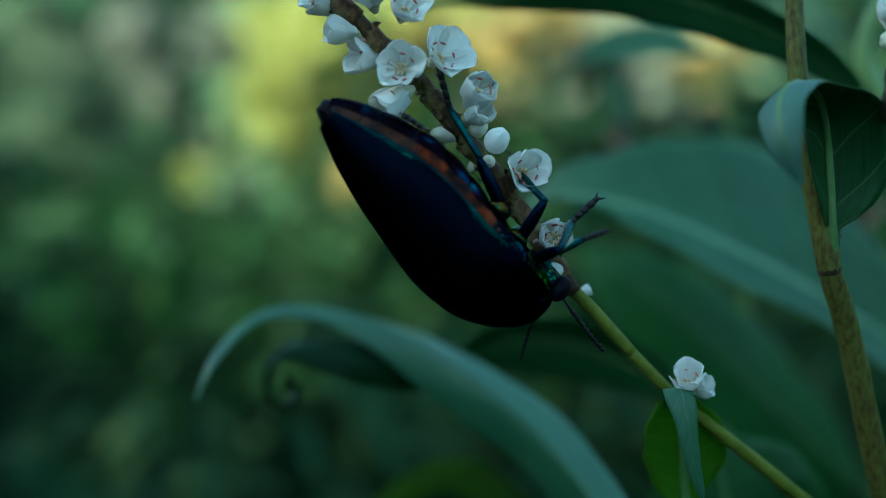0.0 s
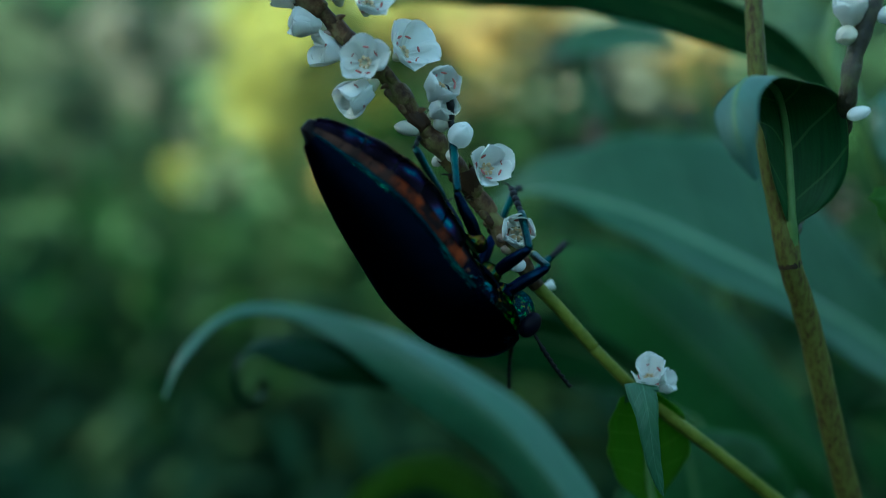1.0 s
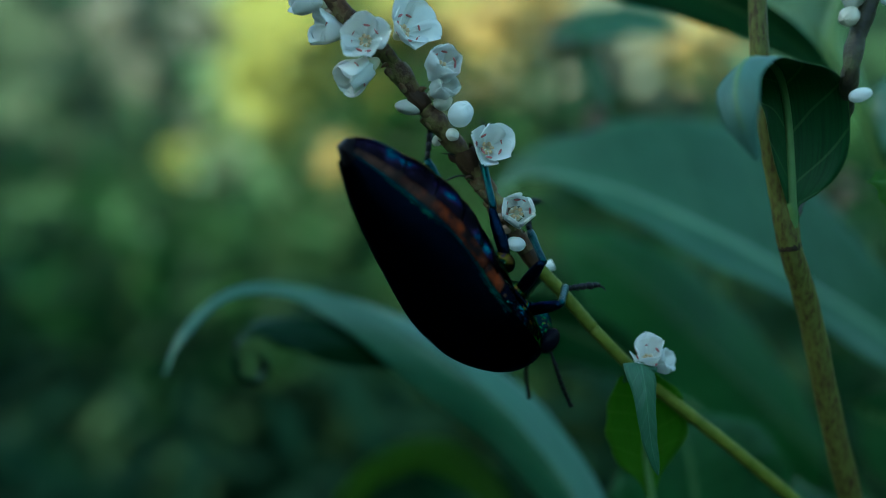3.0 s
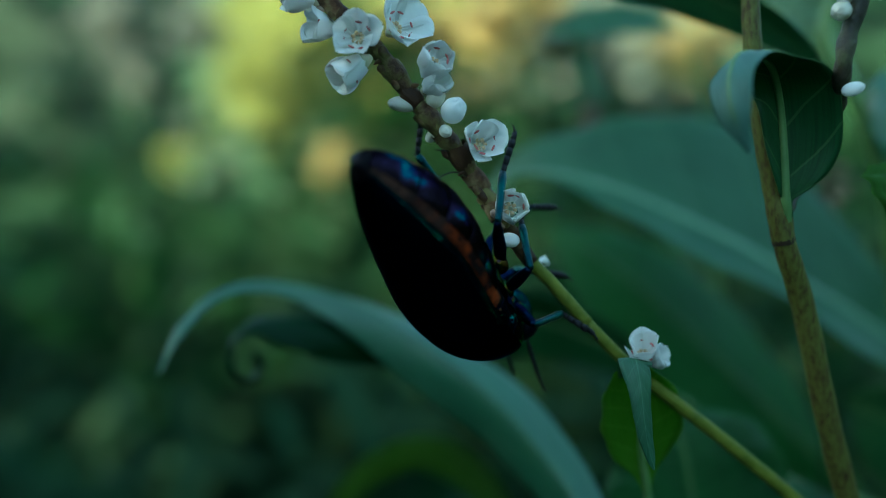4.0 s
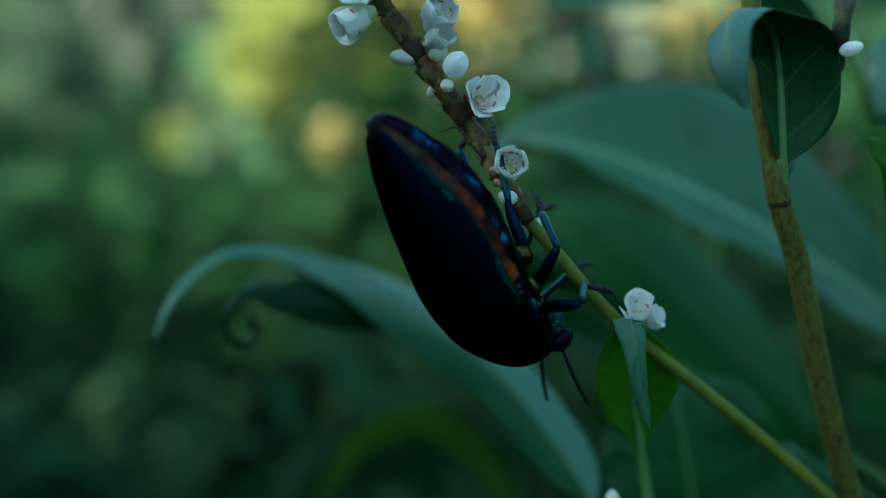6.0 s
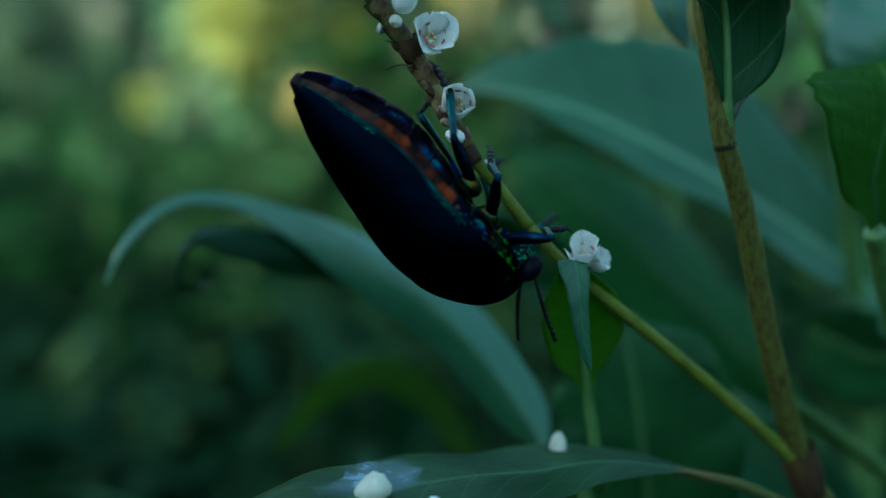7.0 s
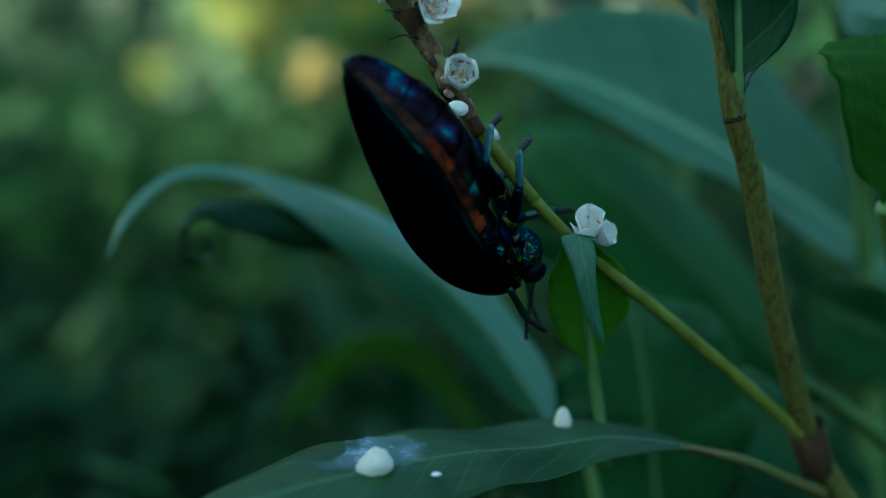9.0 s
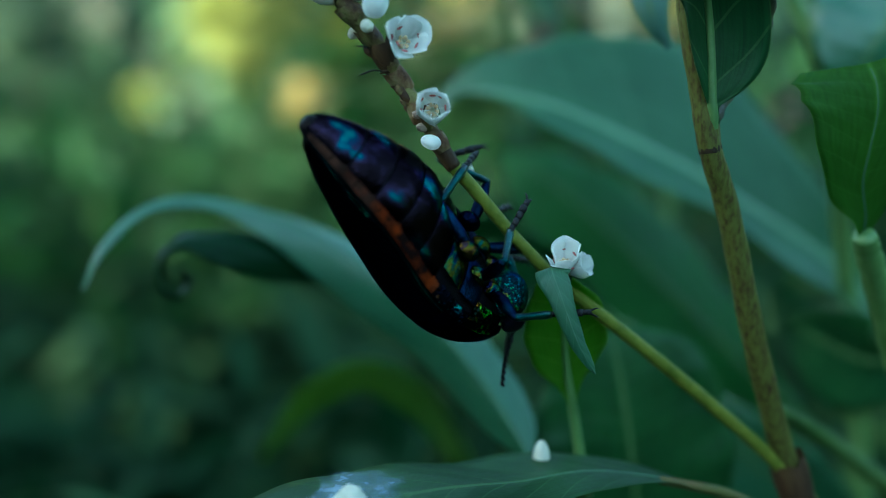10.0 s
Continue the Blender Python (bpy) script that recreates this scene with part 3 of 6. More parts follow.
def bank(name, x0, x1, y0, y1, height, count, seed, label, length=(0.04, 0.09), rough=1.0, coat=None):
    """A dense hedge: a lumpy inside with the shade between leaves put into its dark colour, rounded at its shoulders,
    under a thick coat of leaves.
    """
    bm = bmesh.new()
    cx, cy, hx, hy = (x0 + x1) / 2, (y0 + y1) / 2, (x1 - x0) / 2, (y1 - y0) / 2
    bmesh.ops.create_cube(bm, size=2.0)
    bmesh.ops.subdivide_edges(bm, edges=bm.edges[:], cuts=23, use_grid_fill=True)
    for v in bm.verts:
        u, w, h = v.co.x, v.co.y, (v.co.z + 1) / 2
        thin = min(hx, hy)
        sx, sy = max(0, (abs(u) - 1) * hx / thin + 1), max(0, (abs(w) - 1) * hy / thin + 1)
        k = 1 - 0.10 * h ** 3                                   # narrower to the top
        q = Vector((cx + u * hx * k, cy + w * hy * k, height * h * (1 - 0.10 * (sx ** 4 + sy ** 4) * h)))
        if h > 0.02:
            d = Vector((u / max(hx, 0.1), w / max(hy, 0.1), 0)).normalized() if abs(u) + abs(w) > 0 else Vector()
            lump = noise.noise(q * 2.3 + Vector((seed, 0, 0))) * 0.16 + noise.noise(q * 6.1) * 0.08
            q += d * lump * rough * (0.3 + 0.7 * h) + Vector((0, 0, (noise.noise(q * 3.1 + Vector((0, seed, 0))) * 0.09 + noise.noise(q * 8.0) * 0.05) * h * rough))
        v.co = q
    bm.normal_update()
    rnd = random.Random(seed)
    fs = [f for f in bm.faces if f.calc_center_median().z > 0.03]
    total = list(itertools.accumulate(f.calc_area() for f in fs))
    spots = []
    for f in rnd.choices(fs, cum_weights=total, k=count):
        a, b = f.verts[0].co, f.verts[2].co
        spots.append(a.lerp(b, rnd.random()) + f.normal * abs(rnd.gauss(0.0, 0.045)) + Vector((rnd.gauss(0, 0.015), rnd.gauss(0, 0.015), 0)))
    h = part(name, bm, SHADE_CORE)
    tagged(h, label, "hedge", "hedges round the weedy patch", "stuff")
    many_leaves(name + "_leaves", spots, coat or FOLIAGE, "mid-green leaves crowding the outside of the hedge", "leaves", seed + 1, length, 0.7, 0.42, group="leaf coats of the hedges")


def blades_of_grass():
    """Long grass and low weeds all over the patch, kept short where the flowering plants stand."""
    rnd = random.Random(5)
    verts, faces = [], []
    while len(faces) < 3 * 24000:
        x, y = rnd.uniform(-1.25, 1.1), rnd.uniform(-1.3, 1.75)
        if rnd.random() < 0.5:
            x, y = rnd.gauss(0, 2.6), rnd.gauss(0, 2.6)
        near = math.hypot(x, y - 0.05)
        ln = rnd.uniform(0.10, 0.30) * min(1.0, 0.35 + near) * (1.0 if near < 2.5 else 0.7)
        a, bend = rnd.uniform(0, 6.283), rnd.uniform(0.15, 0.75)
        d, sd = Vector((math.cos(a), math.sin(a), 0)), Vector((-math.sin(a), math.cos(a), 0))
        base = len(verts)
        for s, w in ((0, 1.0), (0.35, 1.0), (0.7, 0.7), (1.0, 0.06)):
            c = Vector((x, y, -0.01)) + d * bend * ln * s * s + Vector((0, 0, ln * (s - 0.35 * bend * s * s)))
            verts += [c - sd * 0.0026 * w, c + sd * 0.0026 * w]
        faces += [(base + 2 * i, base + 2 * i + 1, base + 2 * i + 3, base + 2 * i + 2) for i in range(3)]
    me = bpy.data.meshes.new("grass")
    me.from_pydata(verts, [], faces)
    me.materials.append(FOLIAGE)
    tagged(new("grass", me), "long dark green grass between the weeds", "grass", kind="stuff")


def surroundings():
    ground_sheet()
    blades_of_grass()
    # The next four hedges are unseen, added to block sun and darken reflections.
    bank("hedge", -1.85, -1.15, -2.0, 0.10, 1.36, 5200, 11, "unseen tall dense hedge added to shade the plants", rough=0.7)
    bank("hedge", -1.75, -1.2, 0.1, 1.7, 0.92, 3200, 15, "unseen low dense hedge added to shade the lower growth", rough=0.5)
    bank("hedge", 1.05, 1.7, -1.6, 1.7, 0.95, 4200, 12, "unseen dense green hedge added beside the plants")
    bank("hedge", -1.2, 1.1, -1.95, -1.2, 0.75, 3600, 13, "unseen dense green hedge added across the open patch")
    bank("hedge", -2.2, 2.2, 1.75, 2.5, 1.36, 7000, 14, "dense green thicket closing the view", (0.05, 0.11), coat=FOLIAGE_LIT_BACK)
    rnd = random.Random(21)
    # loose growth between the near plants and the thicket
    spots = []
    for _ in range(9000):
        y = rnd.uniform(0.26, 1.6)
        x = rnd.uniform(-0.75, 0.75) * (0.25 + y)
        top = 0.55 + 0.02 - 0.10 * (y < 0.5) - 0.06 * (x < -0.05) + 0.06 * y + 0.10 * noise.noise((x * 4, y * 3, 0.0))
        z = top - abs(rnd.gauss(0, 0.14)) + 0.03
        if z > 0.05:
            spots.append(Vector((x, y, z)))
    many_leaves("undergrowth", spots, FOLIAGE_SHADED, "soft mass of green leaves behind the plants, shade put into their colour", "undergrowth", 22, (0.02, 0.05), stalks=spots[::45])
    # lower weeds to both sides and behind
    low = []
    for _ in range(2600):
        x, y = rnd.uniform(-1.15, 1.0), rnd.uniform(-1.15, 1.0)
        r = math.hypot(x, y - 0.05)
        if r > 0.22 and not (y > 0.2 and abs(x) < 0.75 * (0.25 + y)):
            low.append(Vector((x, y, rnd.uniform(0.06, 0.16 + 0.22 * min(1, r) + 0.10 * noise.noise((x * 4, y * 4, 6.0))))))
    many_leaves("weeds", low, FOLIAGE, "knee-high dark green weeds round the patch", "weeds", 23, (0.04, 0.08), 0.6, 0.36, stalks=low[::9])
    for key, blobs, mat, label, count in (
            ("gold", [(-80, 700, 157, 26), (-114, 750, 158, 21), (-122, 760, 128, 18), (-126, 760, 88, 18), (-196, 760, 52, 10), (-13, 800, 183, 33), (-143, 770, 117, 20), (39, 850, 184, 30), (-142, 800, 183, 22), (-36, 760, 108, 15), (-92, 760, 112, 15), (-60, 780, 84, 11)], FOLIAGE_LIT_GOLD, "yellowing leaves far behind the plants, sunlight put into their colour", 70),
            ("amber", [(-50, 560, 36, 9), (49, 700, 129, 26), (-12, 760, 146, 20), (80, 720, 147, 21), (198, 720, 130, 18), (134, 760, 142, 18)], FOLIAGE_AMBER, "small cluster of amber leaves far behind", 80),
            ("green", [(-116, 960, 180, 63), (-36, 960, 163, 63), (43, 950, 167, 62), (123, 960, 185, 63), (197, 960, 163, 63), (260, 960, 197, 57), (-139, 960, 106, 51), (-71, 970, 101, 52), (237, 960, 111, 63), (157, 960, 123, 63), (78, 960, 117, 57)], FOLIAGE_LIT_GREEN, "green leaves far behind the plants, sunlight put into their colour", 240),
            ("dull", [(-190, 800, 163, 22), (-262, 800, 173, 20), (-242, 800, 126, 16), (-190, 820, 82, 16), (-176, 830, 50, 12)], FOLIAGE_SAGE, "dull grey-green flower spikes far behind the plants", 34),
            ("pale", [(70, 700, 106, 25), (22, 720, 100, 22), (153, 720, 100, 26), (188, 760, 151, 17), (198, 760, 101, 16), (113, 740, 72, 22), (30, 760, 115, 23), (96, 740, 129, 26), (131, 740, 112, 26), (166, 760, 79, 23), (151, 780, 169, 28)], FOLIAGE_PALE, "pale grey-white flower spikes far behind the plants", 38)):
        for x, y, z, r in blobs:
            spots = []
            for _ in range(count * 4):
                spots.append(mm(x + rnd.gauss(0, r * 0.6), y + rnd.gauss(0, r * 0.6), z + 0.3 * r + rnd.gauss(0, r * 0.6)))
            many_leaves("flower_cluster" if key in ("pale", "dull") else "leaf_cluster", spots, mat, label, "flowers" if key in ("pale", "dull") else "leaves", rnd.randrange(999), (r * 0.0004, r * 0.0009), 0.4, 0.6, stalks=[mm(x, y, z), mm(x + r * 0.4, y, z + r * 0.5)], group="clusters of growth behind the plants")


def dry_heads():
    """Withered flower heads on thin stalks, a little behind the plants."""
    rnd = random.Random(77)
    for at, r in (((75.1, 171.2, 4.8), 3.4), ((34.0, 183.2, 19.8), 2.4), ((28.4, 189.8, 37.7), 1.8)):
        c = Vector(at)
        spots = [mm(*(c + Vector((rnd.gauss(0, r * 0.45), rnd.gauss(0, r * 0.45), rnd.gauss(0, r * 0.8))))) for _ in range(46)]
        many_leaves("withered_flower_head", spots, FOLIAGE_DRY, "withered brownish flower head on a thin stalk", "flower head", rnd.randrange(99), (0.0016, 0.0032), 0.5, 0.6, [mm(*c)], "withered heads behind the stem", 0.0009)


# ---------------------------------------------------------------- flowers
def tepal_mesh(kind):
    bm = bmesh.new()
    n, m = 11, 8
    top, low = [], []
    for i in range(n + 1):
        s = 1 - (1 - i / n) ** 1.7
        w = glide([(0, 0.34), (0.25, 0.70), (0.5, 0.97), (0.64, 1.0)], s) if s < 0.64 else max(0.02, 1 - ((s - 0.64) / 0.365) ** 2) ** 0.5
        a, b = [], []
        for k in range(m + 1):
            v = 2 * k / m - 1
            x = s + 0.016 * math.sin(6 * v + 2 * kind) * s * s
            z = (0.30 + 0.06 * kind) * s * s - (0.5 + 0.4 * kind) * max(0, s - 0.72) ** 2 + (0.40 - 0.05 * kind) * v * v * w + 0.035 * math.sin(5 * v + 4 * s + 2 * kind) * s - 0.05 * max(0, 1 - abs(4 * v)) * (1 - s)
            p = Vector((x, v * w * 0.50, z))
            a.append(bm.verts.new(p))
            b.append(bm.verts.new(p + Vector((0, 0, -0.05 * (1 - 0.7 * s)))))
        top.append(a)
        low.append(b)
    for i in range(n):
        for k in range(m):
            bm.faces.new((top[i][k], top[i + 1][k], top[i + 1][k + 1], top[i][k + 1]))
            bm.faces.new((low[i][k], low[i][k + 1], low[i + 1][k + 1], low[i + 1][k]))
        bm.faces.new((top[i][0], low[i][0], low[i + 1][0], top[i + 1][0]))
        bm.faces.new((top[i][m], top[i + 1][m], low[i + 1][m], low[i][m]))
    for k in range(m):
        bm.faces.new((top[n][k], low[n][k], low[n][k + 1], top[n][k + 1]))
    for v in bm.verts:
        v.co *= 0.001
    return bm


def cup_mesh():
    bm = bmesh.new()
    prof = [(0.25, -1.15), (0.45, -0.8), (0.62, -0.35), (0.66, 0.0), (0.5, 0.12), (0.2, 0.08)]
    rows = [[bm.verts.new((0.001 * r * math.cos(k * math.pi / 6), 0.001 * r * math.sin(k * math.pi / 6), 0.001 * z)) for k in range(12)] for r, z in prof]
    for a, b in zip(rows, rows[1:]):
        for k in range(12):
            bm.faces.new((a[k], a[(k + 1) % 12], b[(k + 1) % 12], b[k]))
    bm.faces.new(list(reversed(rows[0])))
    bm.faces.new(rows[-1])
    return bm


def stamen_mesh():
    """One stamen: a thin white stalk that leans outwards and a rose anther across its top."""
    bm = bmesh.new()
    top = Vector((1.15, 0, 0.88))
    tube(bm, [0.001 * q for q in curve_points([(0.25, 0, 0), (0.5, 0, 0.5), top], 5)], [0.00004] * 5, 5, 1)
    ball(bm, 0.001 * top, (0.00011, 0.00034, 0.00010), None, 8, 5, 0)
    return bm


def nectary_mesh():
    bm = bmesh.new()
    for k in range(6):
        a = k * math.pi / 3 + 0.3
        ball(bm, Vector((0.00042 * math.cos(a), 0.00042 * math.sin(a), 0.00024)), (0.00022, 0.00022, 0.00020), None, 8, 5)
    return bm


def bud_mesh():
    bm = bmesh.new()
    bmesh.ops.create_uvsphere(bm, u_segments=20, v_segments=12, radius=1.0)
    for v in bm.verts:
        a, z = math.atan2(v.co.y, v.co.x), v.co.z
        lobe = 1 + 0.06 * math.cos(5 * a + 1.2 * z) * (0.3 + max(0, z))
        v.co.x *= lobe * (0.92 - 0.10 * z)
        v.co.y *= lobe * (0.92 - 0.10 * z)
        if z > 0.86:
            v.co.z -= 0.16 * (1 - abs(math.cos(2.5 * a)))
        v.co *= 0.001
    return bm


FACE = {}


def towards(d, spin=0.0):
    return Vector(d).normalized().to_track_quat("Z", "Y").to_matrix().to_4x4() @ Matrix.Rotation(spin, 4, "Z")


def flower(parent, at, way, size, lift, origin, seed, label="", plain=False):
    """Five white tepals round a pale cup with rose anthers. lift: how far the tepals stand up, degrees. size: mm across when flat."""
    rnd = random.Random(seed)
    k = size / 4.5
    base = Matrix.Translation(mm(*at) - origin) @ towards(way, rnd.uniform(0, 6.28)) @ Matrix.Translation((0, 0, -0.0012 * k)) @ Matrix.Diagonal((k, k, k, 1))
    if "cup_done" not in FACE:
        cup = part("flower", cup_mesh(), CUP, parent)
        FACE["cup_done"] = cup
    else:
        cup = shared("flower", FACE["cup_done"], parent, Matrix())
    cup.matrix_basis = base
    if label:
        cup["label"] = label
    for i in range(5):
        el = min(68, lift + 6) + rnd.uniform(-8, 8) * (1 if lift < 50 else 0.5)
        m = Matrix.Rotation(2 * math.pi * i / 5 + rnd.uniform(-0.12, 0.12), 4, "Z") @ Matrix.Translation((0.0004 + 0.0008 * max(0, lift - 46) / 20, 0, -0.0001 + 0.00005 * (i % 2))) @ Matrix.Rotation(-radians(el), 4, "Y") @ Matrix.Diagonal((2.75 + rnd.uniform(-0.25, 0.3), 2.8 + rnd.uniform(-0.3, 0.3), 2.4 + rnd.uniform(-0.4, 0.4), 1))
        key = "tepal%d" % rnd.randrange(3)
        if key not in FACE:
            tp = part("tepal", tepal_mesh(int(key[-1])), PETAL, cup, "white waxy petal")
            FACE[key] = tp
            tp.matrix_basis = m
        else:
            shared("tepal", FACE[key], cup, m)
    if not plain:
        up = Matrix.Translation((0, 0, 0.00002 * max(0, lift - 25)))
        for i in range(7):
            m = up @ Matrix.Rotation(2 * math.pi * i / 7 + rnd.uniform(-0.2, 0.2), 4, "Z") @ Matrix.Rotation(rnd.uniform(-0.18, 0.14), 4, "Y") @ Matrix.Diagonal((1, 1, rnd.uniform(0.88, 1.12), 1))
            if "stamen" not in FACE:
                FACE["stamen"] = part("stamen", stamen_mesh(), [ANTHER, PETAL], cup, "rose anther on a thin white stalk")
                FACE["stamen"].matrix_basis = m
            else:
                shared("stamen", FACE["stamen"], cup, m)
        if "nectary" not in FACE:
            FACE["nectary"] = part("nectary", nectary_mesh(), NECTAR, cup, "pale amber knobbly ring")
            FACE["nectary"].matrix_basis = up
        else:
            shared("nectary", FACE["nectary"], cup, up)
    return cup


def bud(parent, at, way, r, long, origin, mat=PETAL, label="closed white flower bud"):
    key = "bud" + mat.name
    m = Matrix.Translation(mm(*at) - origin) @ towards(way, r) @ Matrix.Diagonal((r, r, r * long, 1))
    if key not in FACE:
        b = part("bud", bud_mesh(), mat, parent, label)
        FACE[key] = b
    else:
        b = shared("bud", FACE[key], parent, m)
        b["label"] = label
    b.matrix_basis = m
    return b


def sheath(parent, at, way, r, ln, origin, mat=SHEATH, flare=1.35):
    """A papery cuff round the stalk with a torn upper edge."""
    bm = bmesh.new()
    rnd = random.Random(int(at[0] * 10))
    rows = []
    for i in range(6):
        s = i / 5
        rr = r * (1.02 + (flare - 1) * math.sin(s * 2.3) * 0.8)
        rows.append([bm.verts.new(Vector((rr * math.cos(k * math.pi / 6), rr * math.sin(k * math.pi / 6), ln * (s - 0.5) + (rnd.uniform(-0.25, 0.35) * ln * 0.4 if i == 5 else 0))) * 0.001) for k in range(12)])
    for a, b in zip(rows, rows[1:]):
        for k in range(12):
            bm.faces.new((a[k], a[(k + 1) % 12], b[(k + 1) % 12], b[k]))
    bm.faces.new(list(reversed(rows[0])))
    o = part("sheath", bm, mat, parent)
    o.matrix_basis = Matrix.Translation(mm(*at) - origin) @ towards(way)
    return o


# ---------------------------------------------------------------- the plants
STALK_LINE = [(-12.7, 90.0, 28.7), (-10.2, 91.0, 24.4), (-7.7, 92.0, 22.0), (-4.8, 92.5, 19.2), (-1.0, 93.0, 15.3), (1.6, 93.5, 11.6), (4.0, 94.0, 8.8), (6.4, 94.5, 5.8), (8.3, 95.0, 3.0), (10.9, 95.5, -0.9), (13.1, 96.0, -4.3), (15.6, 96.5, -7.0), (19.2, 97.2, -11.1), (23.6, 98.3, -15.5), (27.8, 99.6, -18.9), (34.5, 101.0, -24.1), (41.7, 102.5, -30.0), (49.3, 103.6, -36.6), (51.5, 104.0, -39.3)]
CUT = 13          # where the swaying spike leaves the stiff lower stalk
PIVOT = mm(*STALK_LINE[CUT - 1])


def flower_spike():
    s = thing("flower_spike", "arching knotweed flower spike with white blossoms and buds", "flower spike", PIVOT)
    line = STALK_LINE[:CUT]
    n = 90
    c = curve_points(line, n)
    rad = []
    for i in range(n):
        g = i / (n - 1)
        r = 0.86 - 0.16 * g if g < 0.80 else 0.68
        knot = 0.20 * max(0, math.sin(i * 0.62)) if g < 0.82 else 0
        rad.append(0.001 * (r + knot))
    bm = bmesh.new()
    cut = int(n * 0.82)
    tube(bm, [mm(*p) - PIVOT for p in c[:cut + 1]], rad[:cut + 1], 12)
    part("stalk", bm, SPIKE, s, "ribbed brown-green flower stalk")
    bm = bmesh.new()
    tube(bm, [mm(*p) - PIVOT for p in c[cut:]], rad[cut:], 12)
    part("stalk", bm, STALK, s, "smooth green lower stalk")
    tg = tangents(c)
    rnd = random.Random(31)
    i = 4
    while i < 72:
        sheath(s, c[i], -tg[i] + Vector((rnd.uniform(-0.3, 0.3), rnd.uniform(-0.3, 0.3), 0)), rad[i] * 1000 * rnd.uniform(0.94, 1.06), rnd.uniform(1.8, 3.0), PIVOT, rnd.choice((SHEATH, SPIKE, SPIKE, SHEATH, COLLAR)), rnd.uniform(1.15, 1.5))
        i += rnd.choice((4, 5, 6, 7, 8))
    sheath(s, c[cut], -tg[cut], 0.76, 2.4, PIVOT, COLLAR, 1.12)
    o = PIVOT
    flower(s, (-6.4, 90.0, 24.3), (-0.2, -0.8, 0.6), 4.9, 28, o, 1)
    flower(s, (-9.1, 92.0, 21.2), (-1, -0.15, 0.15), 4.6, 50, o, 2)
    flower(s, (-2.9, 89.5, 22.7), (0.25, -0.9, 0.35), 4.8, 32, o, 3)
    flower(s, (-3.6, 89.5, 17.0), (-0.1, -1, 0.0), 4.8, 30, o, 4)
    flower(s, (-7.1, 93.0, 18.5), (-0.8, -0.45, 0.05), 4.7, 42, o, 5)
    flower(s, (-4.3, 91.0, 14.0), (-0.75, -0.35, -0.55), 5.0, 52, o, 6)
    flower(s, (0.7, 91.5, 18.6), (0.55, -0.8, 0.25), 5.2, 25, o, 7)
    flower(s, (3.8, 91.5, 14.8), (0.35, -0.85, 0.3), 4.7, 64, o, 8)
    bud(s, (5.6, 91.5, 10.2), (0.35, -0.75, 0.45), 1.3, 1.15, o, PETAL, "plump white bud about to open")
    flower(s, (8.5, 92.5, 7.2), (0.3, -0.9, 0.2), 4.9, 34, o, 9)
    flower(s, (11.1, 92.5, 0.7), (0.05, -1, 0.12), 4.9, 56, o, 10)
    bud(s, (11.0, 93.2, -2.4), (-0.9, -0.2, 0.2), 0.78, 1.3, o)
    flower(s, (14.8, 98.5, -4.9), (0.8, 0.3, 0.3), 1.7, 50, o, 11, plain=True)
    flower(s, (3.8, 92.5, 12.8), (0.6, -0.6, 0.3), 4.0, 52, o, 21, "blossom just opening", plain=True)
    bud(s, (0.6, 93.5, 11.1), (-0.95, 0.05, 0.1), 0.86, 1.75, o, CREAM, "slender cream bud")
    bud(s, (4.8, 92.0, 8.2), (0.3, -0.7, -0.3), 0.68, 1.15, o, CREAM, "small cream bud")
    bud(s, (3.9, 93.0, 11.6), (0.4, -0.6, 0.4), 0.95, 1.2, o, CREAM, "cream bud about to open")
    bud(s, (3.4, 95.0, 8.0), (-0.5, 0.4, -0.5), 0.6, 1.3, o, CREAM, "small cream bud")
    flower(s, (-11.1, 91.5, 23.7), (-0.6, -0.6, 0.5), 4.6, 45, o, 12)
    # knobbly bracts and tiny pinkish buds that hug the stalk
    for k in range(34):
        i = rnd.randrange(3, 70)
        d = tg[i].cross(Vector((rnd.uniform(-1, 1), rnd.uniform(-1, 0.4), rnd.uniform(-1, 1)))).normalized()
        at = Vector(c[i]) + d * rnd.uniform(0.5, 0.8)
        if k % 6 == 5:
            bud(s, at + d * 0.35, d - tg[i] * 0.6, rnd.uniform(0.38, 0.58), 1.35, o, BLUSH, "tiny pinkish bud")
            continue
        bm = bmesh.new()
        ball(bm, Vector((0, 0, 0)), (0.00042, 0.00052, 0.00095), None, 10, 7)
        for v in bm.verts:
            v.co += Vector((noise.noise(v.co * 2200 + Vector((k, 0, 0))), noise.noise(v.co * 2200 + Vector((0, k, 0))), 0)) * 0.00016
        b = part("bract", bm, (SPIKE, COLLAR, SHEATH)[k % 3], s)
        b.matrix_basis = Matrix.Translation(mm(*at) - o) @ towards(d * 0.5 - tg[i])
    # dry bract tips and hair-thin threads
    for i, (dx, dz) in ((12, (-1.8, -0.6)), (18, (1.6, 1.2)), (24, (-1.6, 0.8)), (30, (-1.8, -0.5)), (36, (1.5, 1.1)), (40, (-1.7, 1.0)), (44, (-2.0, 0.5)), (47, (-1.2, -0.9)),
                        (52, (-1.8, 0.6)), (56, (-2.0, -0.4)), (58, (-1.9, 1.2)), (60, (-2.1, 0.2)), (63, (1.3, 1.0))):
        bm = bmesh.new()
        p = Vector(c[i])
        q = p + Vector((dx * 0.72, -0.5, dz * 0.72))
        tube(bm, [mm(*v) - PIVOT for v in curve_points([p, (p + q) / 2 + Vector((0, -0.2, 0.25)), q], 6)], [0.0004, 0.00044, 0.0004, 0.0003, 0.00018, 0.00004], 6)
        part("bract", bm, COLLAR if i % 3 else SHEATH, s)
